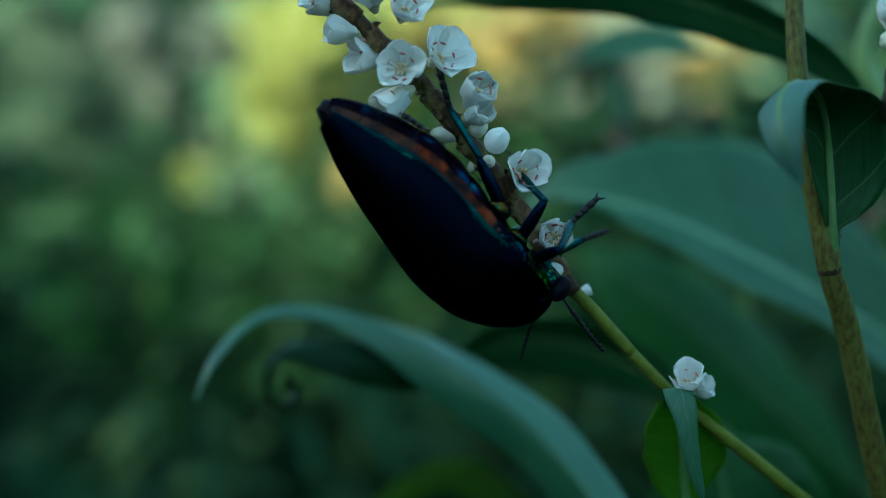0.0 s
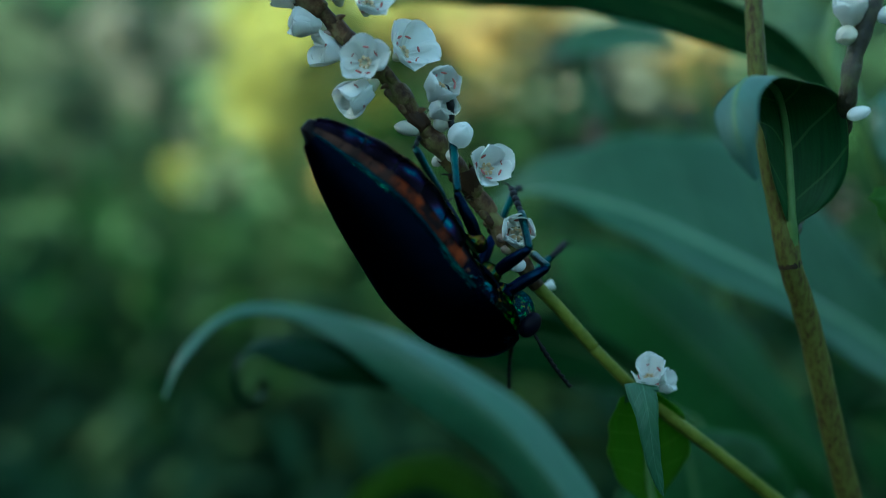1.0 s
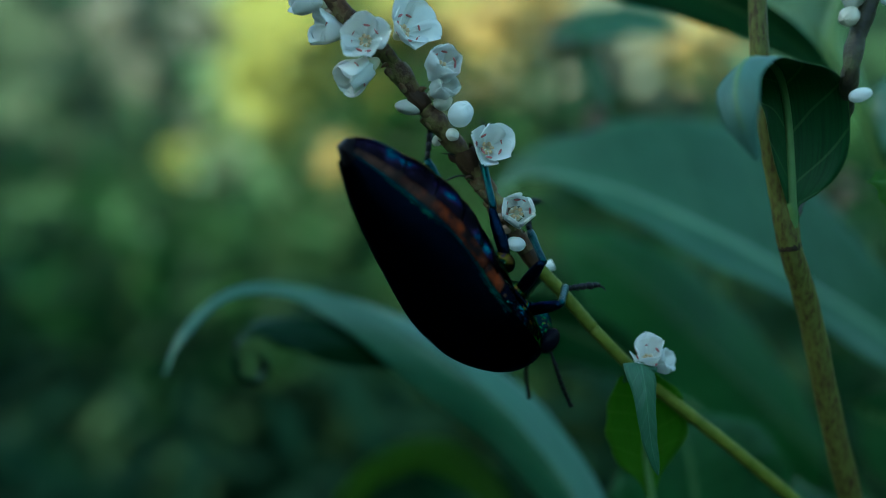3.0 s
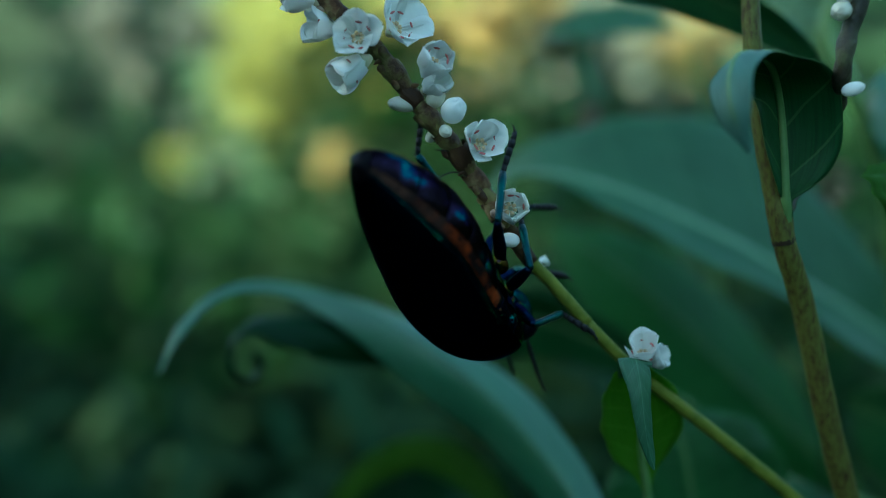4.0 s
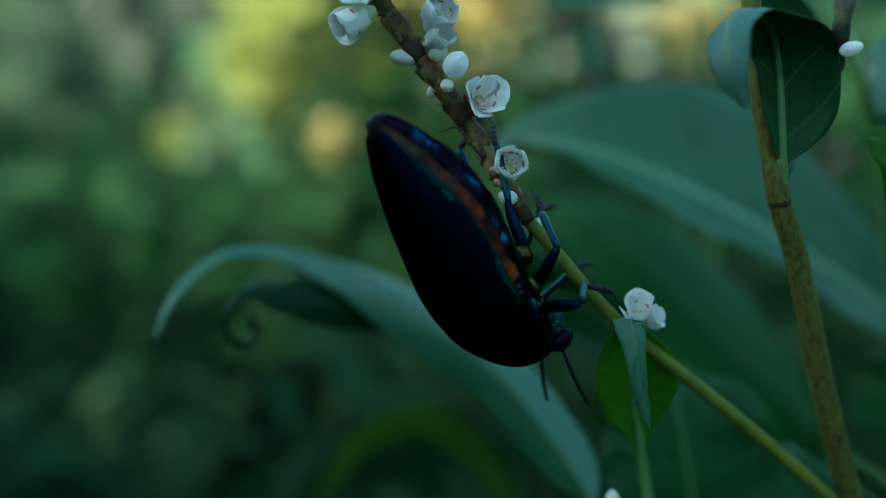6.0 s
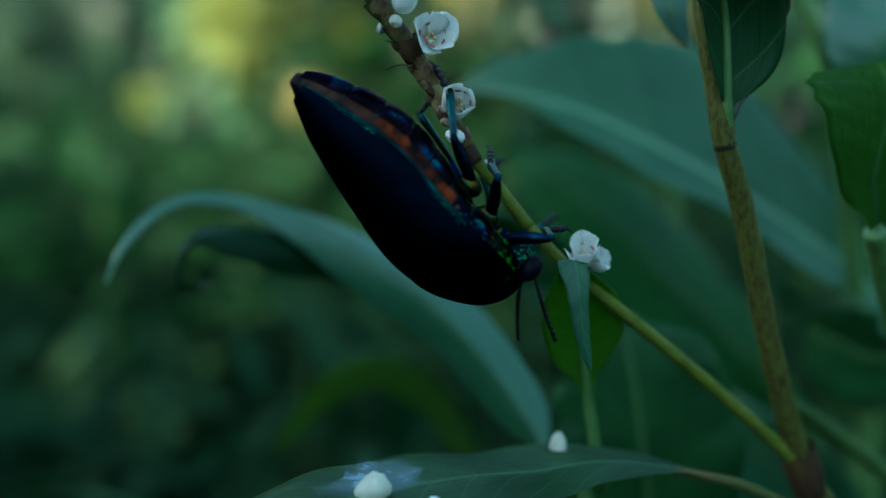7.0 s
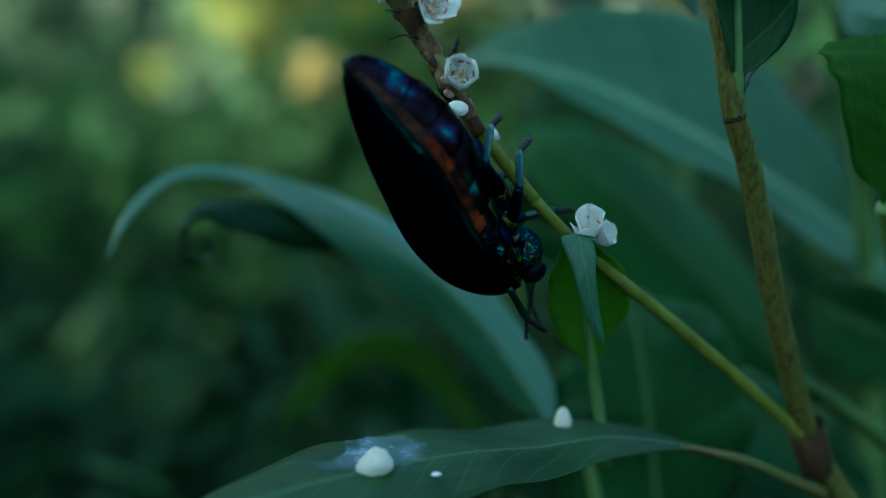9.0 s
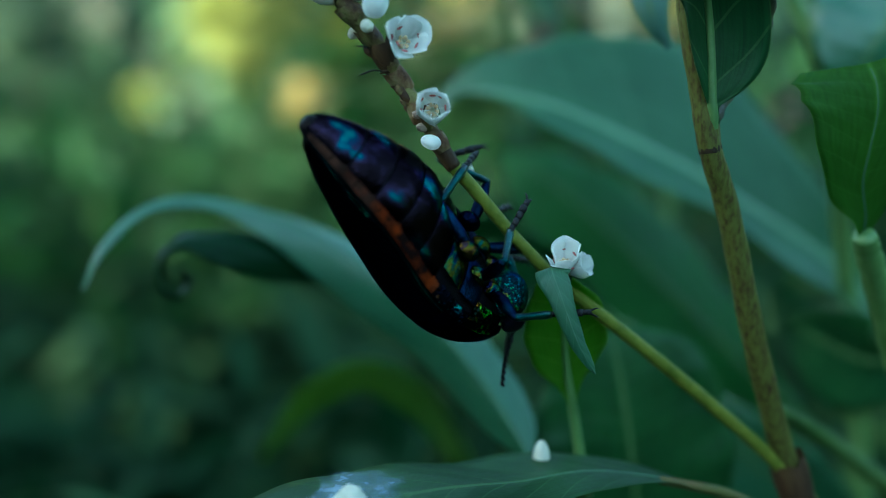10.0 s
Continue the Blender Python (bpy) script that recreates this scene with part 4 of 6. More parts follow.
    for i, ends in ((58, ((-2.2, -0.8, 0.8), (-4.0, -1.0, 0.2))), (55, ((-1.6, -0.8, 1.6), (-3.6, -1.0, 1.9))), (53, ((-1.2, -0.6, 1.8), (-2.4, -0.8, 3.2)))):
        bm = bmesh.new()
        p = Vector(c[i])
        tube(bm, [mm(*v) - PIVOT for v in curve_points([p, p + Vector(ends[0]), p + Vector(ends[1])], 10)], [0.00008] * 9 + [0.00003], 5)
        part("thread", bm, FOOT, s, "hair-thin dark thread")
    return s


NEAR = {}


def knotweed_plant():
    p = thing("knotweed_plant", "knotweed plant with jointed olive stem and curled leaves", "plant")
    line = [(77.8, 112.0, -81.4), (63.9, 107.0, -55.8), (56.7, 105.0, -45.9), (51.8, 104.5, -38.4), (46.3, 101.0, -24.0), (42.0, 98.0, -9.8), (39.1, 96.0, -2.6), (38.0, 96.0, 2.9), (36.6, 96.5, 11.0), (36.1, 97.0, 18.6), (36.0, 97.5, 24.5), (35.7, 98.0, 32.8)]
    cane("stem", line, 1.55, 0.84, STEM, p, "jointed olive-green stem with brown flecks", 80, rough=0.02, ring=16)
    rooted(p, line[0], Vector(line[0]) - Vector(line[1]), (70, 40), 1.55, 2.6, STEM, "jointed olive-green stem with brown flecks", "stem")
    cane("side_branch", [(48.9, 102.8, -31.0), (52.9, 110.0, -33.2), (57.1, 117.0, -35.7), (61.3, 121.0, -38.2), (68.1, 122.0, -43.0), (74.8, 120.0, -48.4), (84.5, 118.0, -57.0)], 0.9, 1.4, BRANCH, p, "smooth green side branch")
    cane("stalk", STALK_LINE[CUT - 1:], 0.62, 0.80, STALK, p, "smooth green flowering branch", 40, rough=0.02)
    a, b = [Vector(q) for q in [(53.1, 104.6, -42.4), (51.2, 104.3, -36.7)]]
    sheath(p, (a + b) / 2, b - a, 1.72, 5.6, Vector((0, 0, 0)), COLLAR, 1.25)["label"] = "russet papery collar at the fork"
    node = Vector(line[6])
    up = Vector((-0.12, 0, 1))
    sheath(p, node + up * 1.5, up, 1.05, 4.2, Vector((0, 0, 0)), STEM, 1.12)
    sheath(p, node + up * -0.2, up, 1.10, 0.7, Vector((0, 0, 0)), RING, 1.08)["label"] = "dark ring at the joint"
    sheath(p, node + up * 6.4 + Vector((0.15, 0.05, 0)), Vector((-0.12, 0, 1)), 0.92, 4.4, Vector((0, 0, 0)), BLOTCH, 1.06)["label"] = "withered brown cuff"
    leaf(p, [(39.4, 96.2, -2.3), (39.2, 95.6, -1.1), (39.0, 95.0, 0.6), (38.8, 94.8, 2.1), (38.6, 94.6, 5.2), (38.2, 94.2, 9.1), (37.4, 93.2, 12.3), (35.7, 90.5, 14.2), (33.2, 87.5, 14.7), (30.9, 85.0, 14.1), (29.5, 83.0, 12.5), (28.9, 81.5, 10.3), (29.3, 81.0, 7.8), (30.8, 81.5, 5.1)], 5.6, [(1, 0.15, 0.1), (1, 0.1, 0.0), (1, -0.1, 0.05), (0.85, -0.35, 0.2), (0.7, -0.5, 0.3), (0.75, -0.5, 0.1)], LEAF_CURL, 0.26, 0.03, CURL, under=LEAF_UNDER, label="curled leaf arching over on itself", seed=3, rib_r=0.62, slim=[(0, 0.45), (0.45, 0.45), (0.6, 0.8), (0.75, 1.0), (1, 1.0)], n=60, m=12)
    NEAR["leaf"] = leaf(p, [(53.8, 104.6, -44.8), (49.7, 103.5, -42.8), (43.9, 102.0, -40.1), (36.6, 101.0, -38.0), (27.9, 98.0, -36.2), (20.2, 94.0, -36.0), (13.1, 90.5, -35.4), (6.7, 87.0, -35.3), (-0.2, 83.0, -35.5), (-7.4, 79.0, -36.3), (-13.8, 75.0, -37.4)], 9.4, [(0.2, -0.95, -0.06), (0.1, -0.95, -0.08), (0.2, -0.95, -0.10), (0.3, -0.93, -0.10)], LEAF_NEAR, 0.10, 0.035, RISE_LOW, near=[(0, 0.45), (0.35, 0.45), (0.52, 0.5), (0.66, 0.72), (0.8, 0.95), (1, 1.0)], label="long leaf reaching forward with a chewed wavy edge", seed=5, rib_r=0.30, n=60, m=14, rib_mat=RIB_DULL)
    cane("petiole", [(53.7, 104.3, -44.6), (49.6, 103.2, -42.7), (43.8, 101.7, -39.95), (39.5, 101.0, -38.75), (36.0, 100.6, -38.0)], 0.75, 0.42, PETIOLE, p, "reddish-brown leaf stalk", 20, rough=0.02)
    # the folded leaf that stands before the small blossom
    leaf(p, [(29.1, 106.0, -41.8), (27.8, 105.0, -34.4), (26.9, 104.0, -29.7), (26.1, 102.8, -25.7), (25.6, 101.5, -21.8), (24.8, 100.0, -18.5), (23.7, 98.0, -15.8)], 4.4, [(1, 0.1, 0)], LEAF_FRESH, 0.22, 0.03, RISE, label="upright yellow-green leaf, bent over at its top", seed=7, rib_r=0.7)
    # bare side shoot with a few buds
    cane("shoot", [(49.5, 89.0, 29.7), (45.2, 89.0, 23.9), (44.1, 89.0, 21.3), (42.8, 89.5, 17.1), (42.4, 90.0, 13.5), (44.0, 95.0, 10.7), (45.1, 99.5, 9.2), (43.6, 100.2, 6.0), (41.3, 99.0, 2.4), (39.4, 97.0, -0.2)], 0.95, 0.7, SHOOT, p, "dark knotted flowering side shoot", rough=0.12)
    o = Vector((0, 0, 0))
    flower(p, (42.0, 88.5, 21.2), (-0.3, -0.6, 0.7), 4.4, 50, o, 22, plain=True)
    bud(p, (43.0, 89.0, 11.7), (0.9, -0.3, 0.25), 0.72, 1.5, o)
    bud(p, (41.6, 88.5, 18.9), (-0.6, -0.5, -0.3), 1.0, 1.1, o, CREAM, "small cream bud")
    bud(p, (45.7, 88.5, 20.9), (0.8, -0.4, 0.3), 0.9, 1.3, o)
    flower(p, (24.6, 95.4, -13.7), (-0.15, -0.72, 0.68), 4.6, 42, o, 13, "small blossom at the joint of the branch")
    flower(p, (26.2, 96.4, -14.7), (0.75, -0.55, 0.35), 3.4, 48, o, 14, "half-open blossom at the joint of the branch")
    return p


RISE_LOW = [(0, 0.05), (0.12, 0.07), (0.22, 0.16), (0.36, 0.55), (0.52, 0.92), (0.68, 1.0), (0.84, 0.75), (0.95, 0.35), (1, 0.04)]


def folded_tip():
    pts = [(24.6, 98.3, -16.6), (23.8, 95.7, -14.8), (23.0, 93.4, -14.7), (23.7, 92.4, -16.9), (24.8, 92.1, -20.0), (25.8, 92.1, -22.3), (27.2, 92.3, -24.6)]
    at = mm(*pts[1])
    t = thing("leaf_tip", "narrow drooping green leaf tip, nudged by the beetle", "leaf tip", at)
    leaf(t, pts, 1.65, [(1, 0.2, 0.1), (1, 0.1, 0.2), (1, 0.0, 0.3)], LEAF_FOLD, 0.22, 0.03, RIBBON, label="folded drooping blade", origin=at, seed=8, rib_r=0.22, m=8)
    return t


def other_plants():
    o = Vector((0, 0, 0))
    p = thing("arching_leaf", "long arching blue-green leaf with a pale upper face", "leaf")
    b = leaf(p, [(24.2, 116.0, -41.0), (22.4, 117.3, -37.6), (18.3, 120.3, -31.8), (12.5, 123.5, -25.1), (6.3, 126.0, -20.1), (0.1, 128.0, -15.7), (-6.3, 129.0, -11.9), (-12.5, 129.0, -9.6), (-18.3, 128.5, -8.5), (-23.2, 126.5, -8.8), (-27.1, 124.0, -11.2), (-29.8, 121.5, -15.0), (-31.3, 120.0, -19.7)], 4.2, [(-0.7, 0.15, -0.65), (-0.7, -0.05, -0.65), (-0.55, -0.35, -0.65), (-0.3, -0.75, -0.42), (0.0, -0.92, -0.30), (0.2, -0.93, -0.25), (0.5, -0.85, -0.2)], LEAF_WAXY, 0.85, 0.03, ARCH, name="blade", seed=11, rib_r=0.30, rib_mat=RIB_DULL, fold2=0.55, n=60, m=12)
    rooted(p, GRIDS[b.name][0][0], (0.45, 0, -0.9), (30, 15), 0.6, 1.6)
    p = thing("curled_leaf", "dark green withered leaf with its tip rolled up", "leaf")
    b = leaf(p, [(4.3, 136.0, -22.6), (-1.2, 133.0, -19.3), (-7.1, 130.0, -17.4), (-12.5, 127.5, -15.8), (-15.9, 126.0, -14.9), (-19.4, 125.0, -14.2), (-21.8, 124.0, -15.2), (-22.7, 123.5, -17.7), (-22.1, 123.5, -20.1), (-20.3, 124.0, -20.8), (-19.2, 124.5, -19.4), (-20.2, 125.0, -18.2)], 2.9, [(0, -0.2, -0.97), (0, -0.25, -0.95), (0, -0.55, -0.8), (0, -0.93, -0.36), (0.1, -0.95, 0.1), (0.5, -0.84, 0.12), (0.55, -0.80, 0.15)], LEAF_ROLLED, 0.1, 0.05, ROLLED, name="blade", seed=12, rib=False, thick=0.75)
    rooted(p, GRIDS[b.name][0][0], (0.85, 0.1, -0.6), (120, 10), 0.5, 1.5, DIM)
    p = thing("broad_leaf", "broad blue-green leaf with a pale midrib", "leaf")
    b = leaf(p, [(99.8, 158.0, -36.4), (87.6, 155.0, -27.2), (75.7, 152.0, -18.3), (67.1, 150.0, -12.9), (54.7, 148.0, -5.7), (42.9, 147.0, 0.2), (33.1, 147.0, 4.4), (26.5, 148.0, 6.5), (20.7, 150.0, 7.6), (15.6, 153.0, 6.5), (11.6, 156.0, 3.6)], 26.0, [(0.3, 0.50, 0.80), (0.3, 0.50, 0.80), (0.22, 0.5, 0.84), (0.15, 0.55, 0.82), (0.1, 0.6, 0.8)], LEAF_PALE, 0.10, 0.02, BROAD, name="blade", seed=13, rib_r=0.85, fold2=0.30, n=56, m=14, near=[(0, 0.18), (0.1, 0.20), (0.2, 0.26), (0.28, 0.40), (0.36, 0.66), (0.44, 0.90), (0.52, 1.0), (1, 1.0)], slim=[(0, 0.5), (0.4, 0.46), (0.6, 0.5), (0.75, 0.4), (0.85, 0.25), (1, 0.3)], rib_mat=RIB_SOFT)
    rooted(p, GRIDS[b.name][0][0], (0.6, 0, -0.8), (60, 30), 0.9, 2.2)
    p = thing("green_leaf", "yellow-green leaf hanging in the shade", "leaf")
    b = leaf(p, [(85.3, 175.0, -53.6), (70.6, 172.0, -39.9), (56.9, 170.0, -26.9), (44.4, 171.0, -14.7), (33.4, 175.0, -5.5), (25.4, 180.0, -1.3)], 14.0, [(0.5, 0.5, 0.65), (0.4, 0.55, 0.7)], LEAF_MID, -0.2, 0.03, LANCE, name="blade", seed=14)
    rooted(p, GRIDS[b.name][0][0], (0.5, 0, -0.8), (50, 30), 0.8, 2.0)
    p = thing("leafy_shoot", "pale green shoot with an upright broad leaf", "plant")
    leaf(p, [(57.7, 102.0, -13.2), (57.6, 101.0, -9.8), (56.6, 99.8, -6.0), (56.8, 98.8, -2.1), (57.2, 98.4, 1.5), (57.1, 98.8, 4.3), (56.7, 100.0, 6.4)], 8.6, [(0.97, 0.1, -0.1), (0.97, 0.1, 0.12), (0.93, 0.1, 0.3), (0.88, 0.1, 0.45)], LEAF_UPRIGHT, 0.16, 0.022, FLARE, label="upright green leaf with a wavy upper edge", seed=15, rib_r=0.16, rib_mat=RIB_DULL, m=14)
    line = [(80.4, 116.0, -59.2), (73.9, 114.0, -43.5), (68.5, 111.0, -31.2), (63.2, 107.0, -21.0), (59.2, 103.0, -14.2), (57.5, 101.0, -11.6)]
    cane("stem", line, 2.0, 1.25, RIB, p, "thick pale green stem")
    rooted(p, line[0], (0.3, 0, -1), (25, 15), 2.0, 2.6, RIB, "thick pale green stem", "stem")
    p = thing("leafy_shoot", "drooping blue-green leaf on a green stalk", "plant")
    leaf(p, [(76.8, 126.0, 25.6), (74.1, 126.0, 19.0), (71.3, 126.0, 13.8), (68.9, 127.0, 9.4), (67.6, 129.0, 5.1)], 9.5, [(0.9, -0.2, 0.3)], LEAF_WAXY, 0.2, 0.03, LANCE, label="drooping blue-green leaf", seed=16)
    line = [(84.4, 150.0, -74.1), (81.2, 149.0, -44.9), (75.0, 143.0, -16.8), (67.8, 133.0, 4.6), (66.0, 132.0, 8.4), (63.7, 131.0, 13.7), (60.7, 131.0, 19.7), (58.5, 132.0, 26.0), (61.0, 131.0, 33.3), (68.7, 129.0, 33.6), (76.8, 126.0, 25.6)]
    cane("stem", line, 1.6, 1.1, RIB, p, "green leaf stalk")
    rooted(p, line[0], (0.1, 0, -1), (15, 15), 1.6, 2.2, RIB, "green stem", "stem")
    p = thing("overhanging_leaf", "long dark green leaf hanging across overhead", "leaf")
    leaf(p, [(-1.8, 126.0, 31.8), (7.1, 124.0, 32.1), (17.0, 121.0, 32.2), (26.7, 119.0, 31.2), (34.7, 117.0, 28.3), (42.0, 116.0, 24.8), (48.3, 116.0, 20.9), (53.6, 117.0, 15.6)], 3.5, [(0.1, -0.75, 0.6), (0.2, -0.7, 0.65), (0.3, -0.6, 0.7)], LEAF_DARK, -0.25, 0.03, LANCE, name="blade", seed=17)
    line = [(-1.8, 126.0, 31.4), (-7.9, 127.0, 35.1), (-18.8, 130.0, 44.4), (-38.1, 136.0, 58.5), (-65.7, 142.0, 63.6), (-92.2, 148.0, 53.4), (-106.8, 152.0, 24.5)]
    cane("stalk", line, 0.7, 1.4, RIB, p)
    rooted(p, line[-1], (-0.2, 0, -1), (-30, 10), 1.4, 2.4)
    p = thing("leafy_shoot", "thin shoot with a blue-green and a dark leaf far behind", "plant")
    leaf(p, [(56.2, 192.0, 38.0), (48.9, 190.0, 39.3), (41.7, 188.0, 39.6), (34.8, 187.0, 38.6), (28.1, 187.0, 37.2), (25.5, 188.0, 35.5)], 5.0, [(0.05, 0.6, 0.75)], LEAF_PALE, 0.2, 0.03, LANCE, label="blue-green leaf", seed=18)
    line = [(56.2, 192.0, 38.0), (58.4, 193.0, 26.8), (59.8, 194.0, 13.1), (60.9, 195.0, -3.0)]
    cane("stem", line, 0.5, 0.8, RIB, p)
    rooted(p, line[-1], (0.1, 0, -1), (10, 20), 0.8, 1.8, RIB, "", "stem")
    leaf(p, [(31.5, 187.0, 37.9), (33.5, 186.0, 30.2), (35.0, 185.0, 23.4), (36.5, 184.0, 16.8)], 3.2, [(1, -0.2, 0.1)], LEAF_DARK, 0.2, 0.03, LANCE, label="dark hanging leaf", seed=19)
    p = thing("wide_leaf", "wide upright dark leaf with a pale midrib", "leaf")
    b = leaf(p, [(42.5, 128.0, -64.8), (40.8, 127.0, -55.3), (39.4, 126.0, -45.4), (38.1, 125.5, -37.4), (36.8, 125.5, -30.3), (35.6, 126.0, -25.8)], 14.0, [(1, 0.2, 0.05)], LEAF_DEEP, 0.10, 0.03, OVAL, name="blade", seed=20, rib_r=0.38)
    rooted(p, GRIDS[b.name][0][0], (0, 0, -1), (10, 10), 0.8, 1.8)
    p = thing("arched_leaf", "yellow-green arched leaf low in the growth", "leaf")
    b = leaf(p, [(23.7, 176.0, -71.2), (20.1, 172.0, -61.1), (16.2, 168.0, -52.0), (11.1, 166.0, -44.8), (6.1, 165.0, -40.9), (1.2, 165.0, -39.6), (-4.4, 166.0, -41.4), (-9.6, 168.0, -45.7), (-14.6, 171.0, -52.6), (-18.2, 174.0, -58.2)], 5.2, [(0.3, -0.6, 0.6), (0, -0.7, 0.7), (-0.4, -0.6, 0.5)], LEAF_LIME, 0.2, 0.03, LANCE, name="blade", seed=21)
    rooted(p, GRIDS[b.name][0][0], (0.4, 0, -0.8), (40, 10), 0.7, 1.8)
    p = thing("low_leaf", "pale blue-green leaf low in the growth", "leaf")
    b = leaf(p, [(-90.9, 205.0, -83.1), (-75.4, 203.0, -76.3), (-62.3, 203.0, -75.1), (-49.7, 205.0, -81.0), (-43.3, 208.0, -88.6)], 8.0, [(0.1, -0.9, 0.3)], LEAF, 0.1, 0.03, LANCE, name="blade", seed=22)
    rooted(p, GRIDS[b.name][0][0], (-0.6, 0, -0.7), (-50, 10), 0.7, 1.8)
    p = thing("low_leaf", "pale blue-green leaf beside the fork", "leaf")
    b = leaf(p, [(81.1, 146.0, -62.8), (73.4, 146.0, -57.1), (64.2, 147.0, -50.8), (58.2, 149.0, -44.8), (55.2, 152.0, -38.9)], 8.5, [(0.6, -0.5, 0.6)], LEAF_WAXY, 0.2, 0.03, LANCE, name="blade", seed=23)
    rooted(p, GRIDS[b.name][0][0], (0.6, 0, -0.7), (40, 10), 0.7, 1.8)
    p = thing("shaded_leaf", "dark green leaf under the flower spike", "leaf")
    b = leaf(p, [(40.8, 150.0, -27.6), (31.8, 150.0, -20.4), (22.1, 151.0, -16.5), (13.3, 153.0, -15.8), (6.2, 156.0, -18.0), (-0.3, 160.0, -22.7)], 7.0, [(0.3, -0.6, 0.7), (0.0, -0.6, 0.8)], LEAF_DARK, 0.2, 0.03, LANCE, name="blade", seed=24)
    rooted(p, GRIDS[b.name][0][0], (0.4, 0.1, -0.8), (40, 20), 0.7, 1.8)
    p = thing("shaded_leaf", "blue-green leaf in the shade behind the stem", "leaf")
    b = leaf(p, [(84.5, 140.0, -30.4), (79.6, 142.0, -33.4), (73.7, 145.0, -31.2), (69.2, 150.0, -28.3)], 9.0, [(0.2, -0.5, 0.8)], LEAF, 0.2, 0.03, LANCE, name="blade", seed=25)
    rooted(p, GRIDS[b.name][0][0], (0.7, 0.1, -0.7), (50, 20), 0.7, 1.8)


def fallen_bits():
    b = thing("fallen_bud", "fallen white bud standing on the leaf", "bud", mm(*(23.3, 101.2, -35.4)))
    bm = bmesh.new()
    ball(bm, Vector((0, 0, 0)), (0.00095, 0.00095, 0.0017), None, 14, 9)
    for v in bm.verts:
        v.co.x *= 1 - 90 * max(0, v.co.z)
        v.co.y *= 1 - 90 * max(0, v.co.z)
    part("petals", bm, CREAM, b)
    at, up = on_leaf(NEAR["leaf"], 0.745, 0.0, 0.65)
    d = thing("fallen_bud", "fallen cream bud lying in a dried whitish film", "bud", mm(*at))
    bm = bud_mesh()
    for v in bm.verts:
        k = 1.0 - 0.22 * max(0, v.co.z * 1000)
        v.co = Vector((v.co.x * 1.85 * k, v.co.y * 1.5 * k, v.co.z * 1.55)) + Vector((0.0002 * math.sin(v.co.z * 2600) - 0.12 * v.co.z, 0, 0.00012 * math.sin(v.co.x * 2400)))
        v.co += Vector((noise.noise(v.co * 1500), noise.noise(v.co * 1500 + Vector((5, 0, 0))), noise.noise(v.co * 1500 + Vector((0, 5, 0))))) * 0.00022
    part("petals", bm, CREAM, d)
    # the dried film: thin scales on the blade round the bud
    bm = bmesh.new()
    uvl = bm.loops.layers.uv.new("blade")
    n = 24
    rows = [[bm.verts.new(mm(*on_leaf(NEAR["leaf"], 0.635 + 0.165 * i / n, -1.0 + 1.12 * k / n, 0.22)[0])) for k in range(n + 1)] for i in range(n + 1)]
    for i in range(n):
        for k in range(n):
            if math.hypot(i + 0.5 - n / 2, k + 0.5 - n / 2) < n / 2:
                f = bm.faces.new((rows[i][k], rows[i + 1][k], rows[i + 1][k + 1], rows[i][k + 1]))
                for lp, (a, b) in zip(f.loops, ((i, k), (i + 1, k), (i + 1, k + 1), (i, k + 1))):
                    lp[uvl].uv = (a / n, b / n)
    for v in [v for v in bm.verts if not v.link_faces]:
        bm.verts.remove(v)
    f = part("dried_film", bm, DROPPING)
    tagged(f, "thin whitish dried film on the leaf", "stain")
    at, up = on_leaf(NEAR["leaf"], 0.685, 0.35, 0.4)
    bm = bmesh.new()
    ball(bm, mm(*at), (0.0005, 0.0003, 0.0002), None, 10, 6)
    tagged(part("petal_flake", bm, PETAL), "tiny white petal flake on the leaf", "petal")


# ---------------------------------------------------------------- the beetle
WIDE = [(0, 0.9), (0.05, 1.65), (0.17, 3.3), (0.35, 5.2), (0.6, 6.6), (0.75, 6.75), (0.85, 6.0), (0.93, 4.5), (0.975, 2.9), (1, 0.9)]
HIGH = [(0, 0.4), (0.06, 1.5), (0.18, 3.5), (0.38, 5.6), (0.58, 6.2), (0.75, 5.7), (0.86, 4.6), (0.94, 3.3), (0.98, 2.0), (1, 0.8)]
DEEP = [(0, 1.35), (0.07, 2.4), (0.22, 3.6), (0.37, 4.1), (0.54, 3.9), (0.71, 3.0), (0.85, 2.6), (0.95, 1.9), (1, 1.2)]
EDGE = [(0, 0.3), (0.23, 0.0), (0.41, 0.2), (0.6, 1.4), (0.76, 2.1), (1, 2.3)]


def shell(s, ang, grow=0.0):
    """A place on the beetle's skin: s from tail to brow, ang from the side edge (0) over the back (90) or under (-90), degrees; other side beyond 90."""
    a, z0 = glide(WIDE, s) + grow, glide(EDGE, s)
    h = (glide(HIGH, s) if math.sin(radians(ang)) >= 0 else glide(DEEP, s)) + grow
    co, si = math.cos(radians(ang)), math.sin(radians(ang))
    co = math.copysign(abs(co) ** 0.92, co)
    return Vector((-15 + 29.3 * s, a * co, z0 + h * si)) * 0.001


def skin(s0, s1, a0, a1, ns, na, grow=0.0, puff=0.0):
    """A patch of skin with a little thickness."""
    bm = bmesh.new()
    rows = []
    for i in range(ns + 1):
        u = i / ns
        s = s0 + (s1 - s0) * u
        rows.append([bm.verts.new(shell(s, a0 + (a1 - a0) * k / na, grow + puff * math.sin(math.pi * u) ** 0.6)) for k in range(na + 1)])
    flip = a1 < a0
    for i in range(ns):
        for k in range(na):
            q = (rows[i][k], rows[i + 1][k], rows[i + 1][k + 1], rows[i][k + 1])
            bm.faces.new(q[::-1] if flip else q)
    return bm


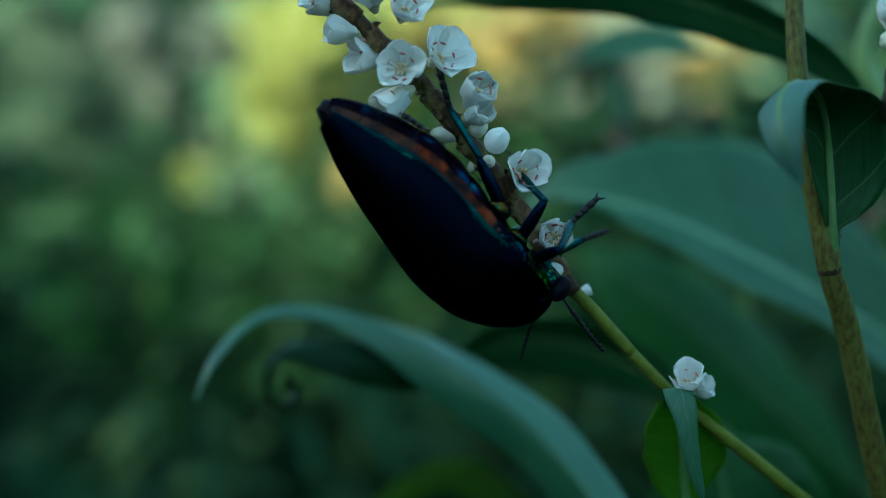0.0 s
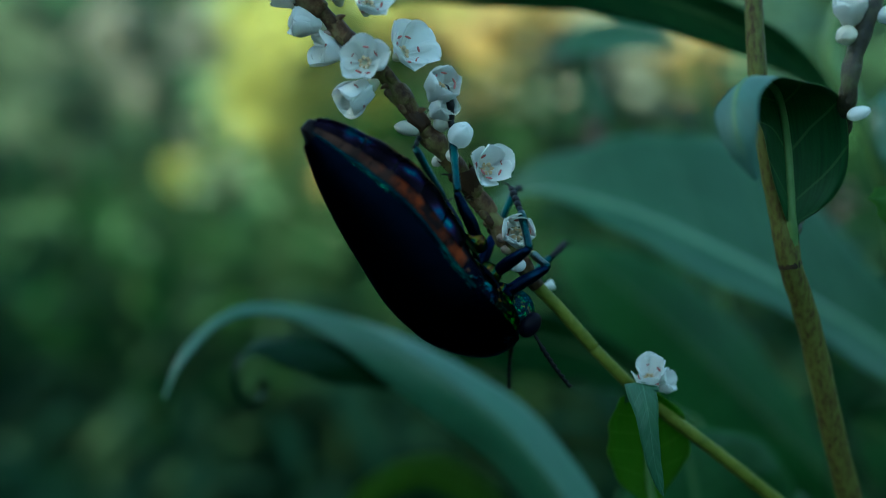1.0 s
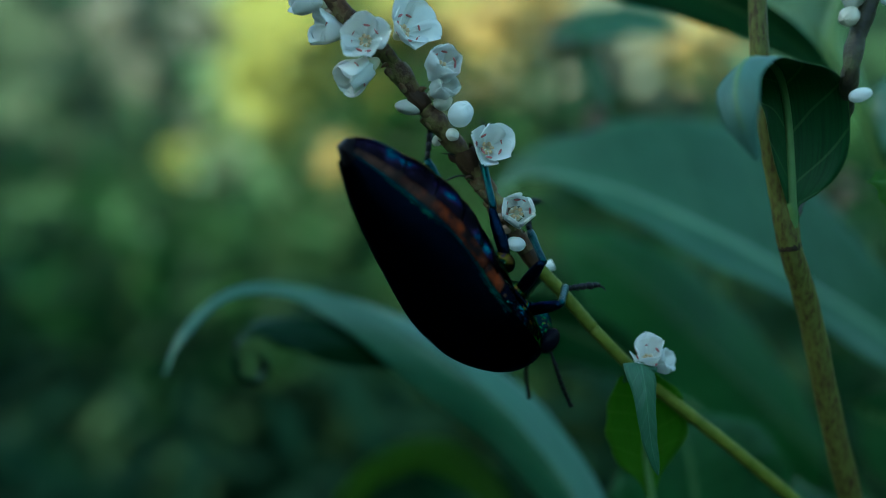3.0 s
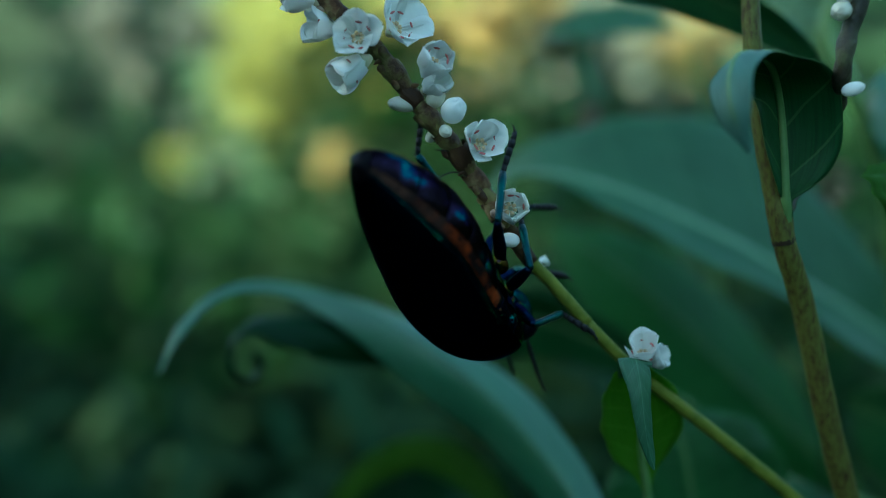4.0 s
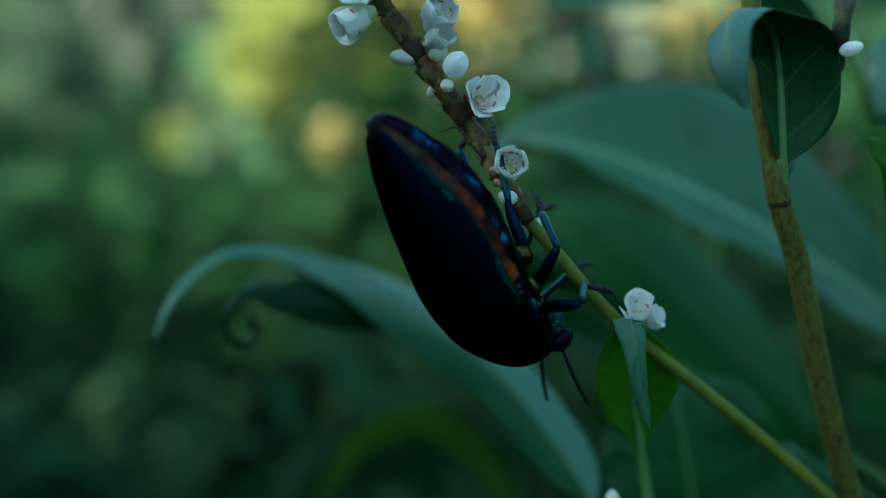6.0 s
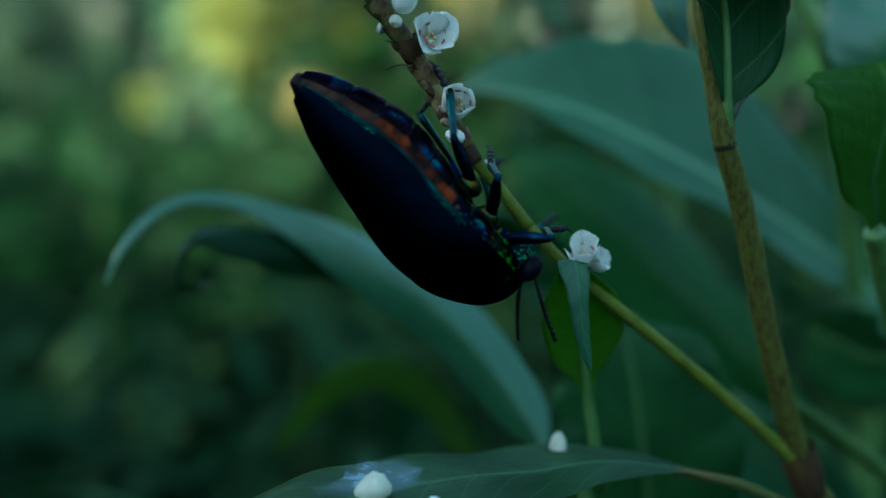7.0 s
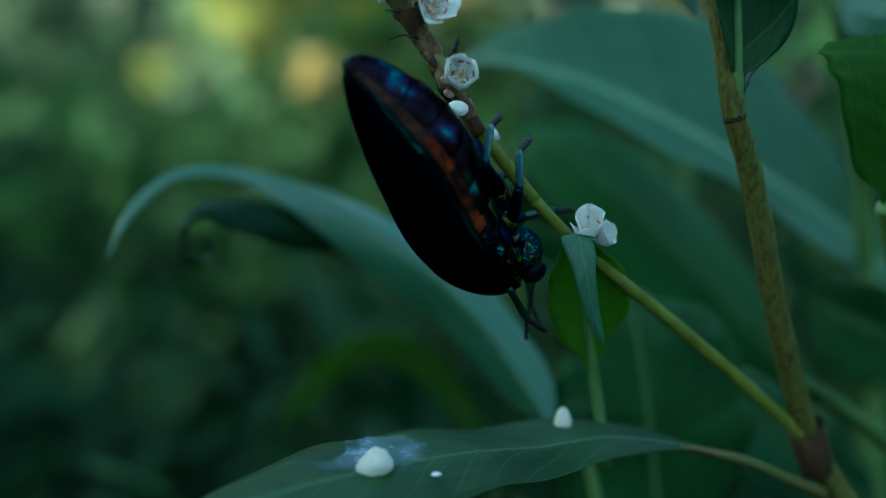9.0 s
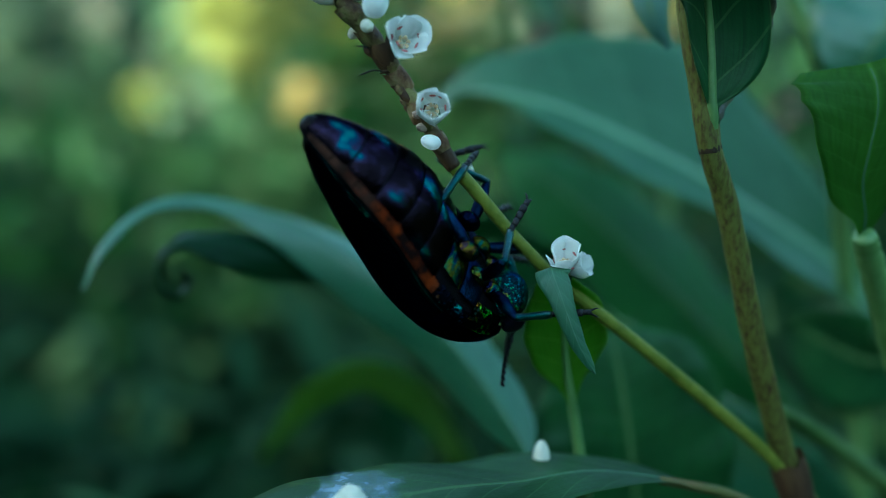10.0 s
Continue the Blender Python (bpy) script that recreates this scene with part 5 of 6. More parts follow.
LEGS = {}
ANTENNAE = {}


def bone(p, q, ref):
    """A pose at p whose x runs to q and whose z lies nearest to ref."""
    x = (q - p).normalized()
    y = ref.cross(x).normalized()
    z = x.cross(y)
    m = Matrix((x, y, z)).transposed().to_4x4()
    m.translation = p
    return m


def beetle():
    b = thing("jewel_beetle", "black-green jewel beetle with orange flanks climbing down the stalk", "beetle")
    inner = bmesh.new()
    rows = []
    for i in range(41):
        s = 0.93 * i / 40
        rows.append([inner.verts.new(shell(s, 360 * k / 32, -0.25)) for k in range(32)])
    for p, q in zip(rows, rows[1:]):
        for k in range(32):
            inner.faces.new((p[k], q[k], q[(k + 1) % 32], p[(k + 1) % 32]))
    inner.faces.new(rows[0])
    inner.faces.new(list(reversed(rows[-1])))
    part("body", inner, INSIDE, b, "black body under the wing cases")
    for sgn in (0, 1):
        lo, hi = (0, 89.2) if not sgn else (180, 90.8)
        part("wing_case", skin(0.045, 0.70, lo, hi, 44, 18, 0.12, 0.10), ELYTRON, b, "smooth blue-black wing case")
        lo, hi = (-2.2, 0.5) if not sgn else (182.2, 179.5)
        part("rim", skin(0.03, 0.70, lo, hi, 40, 3, 0.20), RIM, b, "metallic green rim of the wing case")
        lo, hi = (0.6, 4.2) if not sgn else (179.4, 175.8)
        part("edge_sheen", skin(0.05, 0.70, lo, hi, 40, 5, 0.17, 0.07), EDGE_SHEEN, b, "strip along the edge of the wing case, dark green sheen put into its colour")
        cuts = [0.03, 0.12, 0.22, 0.32, 0.44, 0.54, 0.63]
        for c0, c1 in zip(cuts, cuts[1:]):
            lo, hi = (-22, -4) if not sgn else (202, 184)
            part("side_plate", skin(c0 + 0.0015, c1 - 0.0015, lo, hi, 8, 5, 0.03, 0.03), ORANGE, b, "rough orange side plate" if c0 > 0.2 else "dark brown side plate")
        lo, hi = (-27, -5) if not sgn else (207, 185)
        part("breast_side", skin(0.638, 0.715, lo, hi, 8, 6, 0.04, 0.12), FLECKED, b, "dark breast side with gold and green flecks")
        part("breast_side", skin(0.72, 0.785, lo, hi, 8, 6, 0.04, 0.12), FLECKED, b, "dark breast side with gold and green flecks")
    # belly rings, from the tail forwards
    cuts = [0.015, 0.17, 0.285, 0.395, 0.50, 0.60]
    for i, (c0, c1) in enumerate(zip(cuts, cuts[1:])):
        part("belly_ring", skin(c0 + 0.003, c1 - 0.004, -160, -20, 8, 24, 0.03, 0.14), BELLY, b, "glossy iridescent belly ring")
    for lo, hi in ((-140, -96), (-84, -40)):
        part("breast_plate", skin(0.605, 0.70, lo, hi, 6, 8, 0.02, 0.3), BREAST, b, "dark breast plate with green glints")
        part("breast_plate", skin(0.71, 0.80, lo, hi, 6, 8, 0.02, 0.3), LEG, b, "dark blue breast plate")
        part("breast_plate", skin(0.81, 0.90, lo * 0.5 - 45, hi * 0.5 - 45, 6, 8, 0.02, 0.25), BREAST, b, "dark breast plate with green glints")
    part("pronotum", skin(0.705, 0.999, -4, 184, 30, 40, 0.10, 0.15), SHIELD, b, "dark finely pitted neck shield")
    for lo, hi in ((-48, -6), (228, 186)):
        part("neck_side", skin(0.79, 0.93, lo, hi, 10, 8, 0.08, 0.15), NECK, b, "green-gold glittering neck side")
    for lo, hi in ((-3, 22), (183, 158)):
        part("neck_front", skin(0.88, 0.992, lo, hi, 8, 6, 0.17, 0.10), PITTED, b, "dark glittering front corner of the neck shield")
    bm = bmesh.new()
    ball(bm, Vector((0.0123, 0, 0.0004)), (0.0023, 0.0030, 0.0026), None, 32, 22)
    head = part("head", bm, IRIS, b, "pitted iridescent head")
    for y in (1, -1):
        bm = bmesh.new()
        ball(bm, Vector((0.0137, 0.0028 * y, 0.0004)), (0.0010, 0.0008, 0.0014), None, 18, 12)
        part("eye", bm, EYE, head, "dark glossy oval eye")
        bm = bmesh.new()
        pts = curve_points([(0, 0, 0), (2.2, 0.25 * y, 0.35), (4.8, 0.2 * y, 0.35), (7.4, 0, 0)], 12)
        line, rad = [], []
        for i in range(11):
            p0, p1 = pts[i] * 0.001, pts[i + 1] * 0.001
            r = 0.00019 if i < 3 else 0.00030 - 0.00001 * i
            line += [p0, p0 * 0.35 + p1 * 0.65, p0 * 0.1 + p1 * 0.9]
            rad += [r * 0.62, r, r * 0.9]
            if i > 2:                                           # a blunt tooth on each further joint
                q = p0 * 0.3 + p1 * 0.7
                tube(bm, [q, q + Vector((0.00010, 0.00012, -0.00016)), q + Vector((0.00018, 0.00016, -0.00026))], [0.00024, 0.00017, 0.00006], 5)
        tube(bm, line, rad, 7)
        an = part("antenna", bm, FOOT, b, "black saw-toothed feeler")
        ANTENNAE[y] = (an, Vector((0.0146, 0.0016 * y, 0.0004)))
    # legs: thigh, shin and foot, each its own piece
    for key, lf, lt, ln in (("hind", 5.6, 6.0, 4.6), ("mid", 4.8, 5.2, 4.2), ("front", 5.0, 4.9, 4.0)):
        for sd in ("left", "right"):
            hx, hy, hz = HIPS[key]
            bm = bmesh.new()
            ball(bm, Vector((hx - 0.3, hy * (1 if sd == "left" else -1), hz)) * 0.001, (0.00125, 0.00095, 0.00095), None, 16, 10)
            part("hip", bm, BREAST, b, "rounded dark hip")
            bm = bmesh.new()
            tube(bm, [Vector((0.001 * x, 0, 0.0001 * math.sin(x))) for x in (0, lf * 0.15, lf * 0.4, lf * 0.7, lf * 0.92, lf)], [0.00036, 0.00056, 0.00064, 0.00056, 0.00042, 0.0003], 12)
            fe = part("thigh", bm, LEG, b)
            bm = bmesh.new()
            tube(bm, [Vector((0.001 * x, 0, 0)) for x in (-0.1, 0.4, lt * 0.5, lt * 0.85, lt)], [0.0003, 0.00038, 0.00036, 0.00044, 0.00036], 10)
            for y in (1, -1):
                tube(bm, [Vector((0.001 * lt * 0.97, 0.0002 * y, 0)), Vector((0.001 * (lt + 0.45), 0.0004 * y, -0.0002))], [0.0001, 0.00002], 5)
            sh = part("shin", bm, SHIN, b, "slender metallic green shin")
            bm = bmesh.new()
            for k in range(5):
                x0, x1 = 0.001 * ln * k / 5, 0.001 * ln * (k + 0.96) / 5
                w = 0.00030 + 0.00004 * k * (k < 4)
                tube(bm, [Vector((x0, 0, 0)), Vector((x0 * 0.4 + x1 * 0.6, 0, 0)), Vector((x1, 0, -0.00008))], [0.00030, w * 0.95, w * 0.92], 8)
            for y in (1, -1):
                tube(bm, [Vector((x1 * 0.98, 0.00014 * y, 0)), Vector((x1 + 0.0005, 0.00042 * y, -0.0002)), Vector((x1 + 0.0008, 0.00046 * y, -0.00055))], [0.00012, 0.00009, 0.00002], 5)
            ta = part("foot", bm, FOOT, b, "black jointed foot with two claws")
            LEGS[key + "_" + sd] = (fe, sh, ta, lf * 0.001, lt * 0.001)
    return b


HIPS = {"hind": (4.6, 2.4, -2.2), "mid": (7.6, 2.4, -0.9), "front": (10.0, 2.0, -0.3)}
BEETLE_ROWS = [
    (0.00, 0.06, 91.52, 3.80, 172.60, 36.57, 17.52),
    (0.20, 0.18, 91.28, 3.87, 169.10, 40.01, 8.89),
    (0.50, 0.14, 91.42, 2.75, 171.75, 41.41, 2.04),
    (0.70, 0.36, 91.06, 1.90, 172.63, 43.48, 4.60),
    (1.00, 1.80, 91.42, 1.02, -177.35, 40.52, 19.11),
    (1.20, 1.94, 91.39, -0.24, 179.95, 42.72, 14.95),
    (1.50, 2.39, 91.94, 0.68, 178.25, 42.59, 12.33),
    (2.00, 3.63, 91.81, -0.65, 176.38, 43.73, 12.14),
    (2.50, 4.61, 91.67, -2.05, -174.31, 38.39, 27.50),
    (2.70, 4.56, 91.44, -2.53, -172.52, 39.34, 30.28),
    (3.80, 4.41, 91.07, -3.08, -155.64, 33.46, 46.44),
    (4.00, 4.75, 91.18, -3.21, -150.57, 31.70, 51.49),
    (4.50, 5.69, 91.50, -3.61, -156.52, 33.17, 47.11),
    (5.00, 6.61, 91.52, -3.36, -158.24, 41.00, 42.95),
    (5.20, 6.84, 91.61, -3.70, -161.41, 44.18, 39.01),
    (6.30, 7.36, 91.07, -6.36, -179.73, 44.29, 17.71),
    (6.50, 7.39, 91.08, -5.91, 172.46, 40.96, 7.12),
    (6.80, 7.74, 91.05, -6.53, 170.88, 40.21, 5.99),
    (7.00, 7.56, 91.36, -6.26, 171.43, 38.37, 5.03),
    (7.20, 7.78, 91.36, -6.65, 172.01, 38.58, 3.52),
    (7.50, 7.35, 91.75, -7.50, 173.89, 37.33, -0.22),
    (7.80, 7.30, 91.78, -8.25, -173.83, 36.11, -0.15),
    (8.00, 8.50, 92.29, -8.03, 176.42, 38.14, 1.19),
    (8.20, 9.01, 91.59, -8.52, -176.40, 39.80, 10.95),
    (8.50, 9.62, 92.08, -8.49, -163.38, 39.94, 25.49),
    (8.80, 9.97, 92.43, -8.28, -152.42, 42.81, 31.89),
    (9.00, 10.45, 92.71, -8.21, -150.02, 40.62, 34.79),
    (9.20, 10.43, 92.65, -8.87, -150.34, 42.42, 29.82),
    (9.50, 10.22, 92.82, -9.92, -149.44, 40.96, 25.64),
    (10.00, 10.23, 93.07, -9.86, -136.00, 38.15, 24.60)]
FEET = {}
FEET["hind_left"] = [
    (0.0, 0.7, 91.6, 13.0, -0.6, 90.7, 17.5),
    (0.5, 4.5, 88.2, 10.3, 4.5, 88.7, 14.9),
    (1.0, 4.8, 92.0, 9.8, 4.6, 91.3, 14.4),
    (1.5, 8.3, 90.4, 9.0, 10.0, 91.1, 13.2),
    (2.0, 6.5, 93.8, 8.5, 6.2, 97.0, 11.7),
    (2.5, 6.5, 94.6, 7.8, 6.4, 98.1, 10.8),
    (4.0, 10.2, 92.5, 4.1, 11.6, 94.2, 8.2),
    (4.5, 9.7, 95.7, 5.3, 9.6, 99.3, 8.2),
    (6.5, 9.8, 93.2, 3.4, 9.8, 97.2, 5.8),
    (7.0, 10.7, 91.7, 2.2, 9.4, 95.1, 5.0),
    (7.5, 10.5, 87.9, -1.5, 10.7, 91.1, 1.8),
    (8.5, 12.3, 92.2, -3.1, 12.7, 95.8, -0.3),
    (9.0, 14.4, 93.2, -3.9, 15.7, 97.5, -2.7),
    (9.5, 14.5, 96.8, -4.3, 15.4, 101.2, -3.7),
    (10.0, 14.6, 96.2, -4.6, 16.1, 100.2, -3.0)]
FEET["mid_left"] = [
    (0.0, 7.6, 93.6, 6.8, 7.1, 97.1, 9.0),
    (0.5, 9.6, 85.9, 5.8, 10.2, 88.2, 9.2),
    (1.0, 11.5, 92.7, 2.7, 10.8, 95.9, 5.3),
    (1.5, 10.4, 91.2, 3.1, 9.5, 94.9, 4.8),
    (2.0, 13.6, 94.9, -0.6, 12.9, 98.3, 1.8),
    (2.5, 12.5, 93.9, -1.0, 12.3, 96.8, 2.0),
    (4.0, 12.2, 94.0, -1.1, 12.4, 97.2, 1.6),
    (4.5, 13.3, 93.9, -1.3, 13.5, 95.2, 2.6),
    (5.0, 14.6, 96.1, -2.5, 14.2, 99.5, -0.1),
    (6.5, 15.0, 93.2, -4.3, 14.6, 96.9, -2.3),
    (7.5, 14.6, 91.1, -5.7, 15.6, 94.9, -4.1),
    (8.0, 17.1, 92.0, -7.7, 17.6, 95.7, -5.8),
    (8.5, 17.3, 94.4, -7.9, 18.1, 97.6, -5.3),
    (9.0, 17.4, 94.8, -6.4, 18.9, 98.4, -4.9),
    (9.5, 19.5, 92.5, -8.7, 18.2, 96.4, -8.1),
    (10.0, 18.9, 93.6, -10.9, 20.9, 95.7, -7.9)]
FEET["front_left"] = [
    (0.0, 12.4, 91.9, 2.0, 15.2, 93.2, 4.5),
    (0.5, 12.8, 93.3, -0.7, 11.5, 97.0, 0.2),
    (1.0, 12.9, 95.8, -1.4, 12.5, 99.6, -0.3),
    (1.5, 13.6, 94.5, -3.7, 12.8, 98.4, -3.2),
    (2.0, 13.9, 95.4, -3.6, 12.8, 99.2, -3.3),
    (2.5, 16.0, 94.1, -5.5, 19.3, 95.9, -4.3),
    (4.0, 16.4, 95.9, -10.0, 19.8, 96.4, -12.1),
    (4.5, 16.7, 95.7, -9.6, 20.2, 96.2, -11.5),
    (5.0, 16.9, 95.4, -9.7, 20.4, 95.8, -11.4),
    (6.5, 19.5, 92.3, -10.8, 22.2, 95.3, -10.8),
    (7.5, 21.1, 92.6, -11.6, 23.7, 95.6, -11.5),
    (8.0, 20.9, 91.7, -11.5, 23.0, 95.0, -10.6),
    (8.5, 21.0, 92.0, -16.9, 24.3, 93.8, -15.5),
    (9.0, 18.4, 95.8, -22.9, 20.8, 98.4, -24.8),
    (9.5, 22.8, 93.3, -18.8, 27.3, 92.3, -18.8),
    (10.0, 22.9, 93.5, -19.0, 27.2, 92.7, -18.6)]
FEET["hind_right"] = [
    (0.0, -1.4, 97.0, 11.3, -2.2, 97.5, 11.9),
    (1.0, 1.1, 97.0, 9.5, 1.4, 97.5, 10.2),
    (1.5, 1.0, 97.0, 8.7, 1.2, 97.5, 10.7),
    (2.0, 1.4, 97.0, 8.4, 1.5, 97.5, 10.3),
    (2.5, 1.8, 97.0, 7.5, 2.1, 97.5, 10.1),
    (4.0, 1.8, 97.0, 6.2, 2.3, 97.5, 10.1),
    (4.5, 2.3, 97.0, 6.4, 2.8, 97.5, 9.6),
    (5.0, 3.3, 97.0, 8.6, 3.8, 97.5, 9.5),
    (6.5, 8.1, 97.0, 0.9, 8.7, 97.5, 1.8),
    (7.5, 7.7, 97.0, -0.3, 9.2, 97.5, 1.6),
    (8.5, 8.9, 97.0, -0.3, 10.6, 97.5, 2.4),
    (9.5, 10.1, 97.0, 0.7, 11.2, 97.5, 4.4),
    (10.0, 12.0, 97.0, -3.8, 15.7, 97.5, -2.7)]
FEET["mid_right"] = [
    (0.0, 8.6, 99.0, 1.8, 10.7, 102.5, 2.2),
    (0.5, 7.2, 99.0, 3.8, 12.0, 102.5, 5.2),
    (1.0, 11.5, 99.0, 5.3, 12.3, 102.5, 5.8),
    (2.5, 11.0, 99.0, 2.5, 13.1, 102.5, 3.2),
    (4.5, 14.4, 99.0, 0.4, 18.7, 102.5, 0.2),
    (5.0, 13.3, 99.0, -2.9, 15.2, 102.5, -2.1),
    (6.5, 15.7, 99.0, -4.2, 17.6, 102.5, -3.3),
    (7.5, 13.2, 99.0, -6.5, 17.0, 102.5, -4.6),
    (8.5, 14.8, 99.0, -7.7, 16.5, 102.5, -6.8),
    (9.5, 16.6, 99.0, -9.8, 18.9, 102.5, -10.8),
    (10.0, 17.4, 99.0, -9.4, 19.9, 102.5, -8.6)]
FEET["front_right"] = [
    (0.0, 14.5, 99.0, 0.4, 18.9, 102.5, 1.8),
    (1.0, 15.2, 99.0, -1.8, 17.4, 102.5, -0.2),
    (1.5, 15.6, 99.0, -3.9, 17.3, 102.5, -2.7),
    (2.5, 13.5, 99.0, -5.7, 15.5, 102.5, -7.2),
    (4.0, 15.2, 99.0, -5.9, 18.3, 102.5, -6.6),
    (4.5, 15.7, 99.0, -6.1, 17.7, 102.5, -6.7),
    (5.0, 15.7, 99.0, -7.1, 17.4, 102.5, -7.8),
    (6.5, 20.4, 99.0, -11.0, 23.2, 102.5, -10.3),
    (7.5, 21.6, 99.0, -11.1, 22.3, 102.5, -10.0),
    (8.5, 21.1, 99.0, -12.4, 23.9, 102.5, -12.5),
    (9.0, 21.8, 99.0, -12.3, 23.9, 102.5, -12.3),
    (9.5, 20.3, 99.0, -14.4, 22.2, 102.5, -15.0),
    (10.0, 19.3, 99.0, -13.8, 21.8, 102.5, -14.5)]

# which way each feeler points from its root: seconds, aside and up, mm
FEELERS = {1: [(0.0, 4.6, -6.0), (0.5, 3.6, -6.5), (1.0, 3.8, -5.7), (1.5, 5.7, -4.9), (2.0, 4.8, -4.5), (2.5, 2.3, -5.8), (4.0, 2.1, -6.5), (4.5, 1.6, -6.6), (5.0, 2.6, -6.4), (6.5, 3.2, -6.3), (7.5, 1.4, -6.7), (8.5, -0.3, -7.6), (9.0, -1.0, -8.9), (9.5, 0.3, -7.9), (10.0, -1.7, -7.7)],
           -1: [(0.0, -1.8, -5.0), (0.5, 0.2, -4.2), (1.0, -0.5, -4.0), (1.5, 0.2, -3.2), (2.0, -1.3, -4.9), (2.5, -0.3, -3.9), (4.5, 1.0, -5.7), (7.5, -0.4, -4.4), (9.0, 1.7, -7.4), (10.0, -1.1, -6.5)]}

KNEES = {}
KNEES["hind_left"] = [(0.0, 3.5, 89.7, 8.1), (0.5, 4.2, 85.5, 5.0), (1.0, 5.2, 89.1, 4.6), (1.5, 7.2, 87.5, 3.8), (2.0, 7.4, 90.4, 3.6), (2.5, 8.0, 91.4, 2.9), (4.0, 9.5, 89.0, -0.7), (4.5, 9.3, 92.6, 0.2), (6.5, 10.6, 89.5, -1.2), (7.0, 11.0, 87.7, -2.3), (7.5, 10.7, 85.6, -7.0), (8.5, 12.4, 87.6, -7.0), (9.0, 13.7, 88.4, -7.4), (9.5, 12.3, 91.8, -6.8), (10.0, 11.8, 91.8, -7.5)]
KNEES["mid_left"] = [(0.0, 9.7, 89.7, 4.0), (0.5, 9.0, 85.7, 0.6), (1.0, 11.9, 88.8, -0.8), (1.5, 11.3, 87.9, -0.8), (2.0, 14.7, 90.3, -2.6), (2.5, 13.6, 89.4, -3.3), (4.0, 12.7, 90.9, -5.2), (4.5, 13.7, 90.7, -5.4), (5.0, 16.7, 93.0, -6.0), (6.5, 15.8, 88.3, -5.7), (7.5, 14.3, 86.3, -7.6), (8.0, 17.2, 86.9, -8.9), (8.5, 17.5, 89.5, -9.6), (9.0, 17.1, 90.8, -9.8), (9.5, 19.3, 89.8, -13.1), (10.0, 17.9, 89.2, -13.5)]
KNEES["front_left"] = [(0.0, 10.6, 88.2, -0.7), (0.5, 14.5, 88.9, -2.0), (1.0, 13.8, 91.2, -2.6), (1.5, 14.8, 89.9, -4.8), (2.0, 15.7, 90.9, -4.7), (2.5, 15.3, 89.5, -7.1), (4.0, 13.1, 92.4, -10.6), (4.5, 13.5, 92.1, -10.5), (5.0, 15.2, 91.0, -11.1), (6.5, 19.7, 87.5, -11.4), (7.5, 20.1, 87.8, -12.0), (8.0, 19.9, 87.0, -12.3), (8.5, 16.8, 89.5, -16.9), (9.0, 16.4, 92.8, -19.6), (9.5, 19.1, 90.2, -17.9), (10.0, 19.0, 90.5, -18.7)]


def foothold(rows, t):
    for a, b in zip(rows, rows[1:]):
        if t <= b[0]:
            f = max(0, (t - a[0]) / (b[0] - a[0]))
            v = [p + (q - p) * f for p, q in zip(a[1:], b[1:])]
            break
    else:
        v = rows[-1][1:]
    return mm(*v[:3]), mm(*v[-3:])


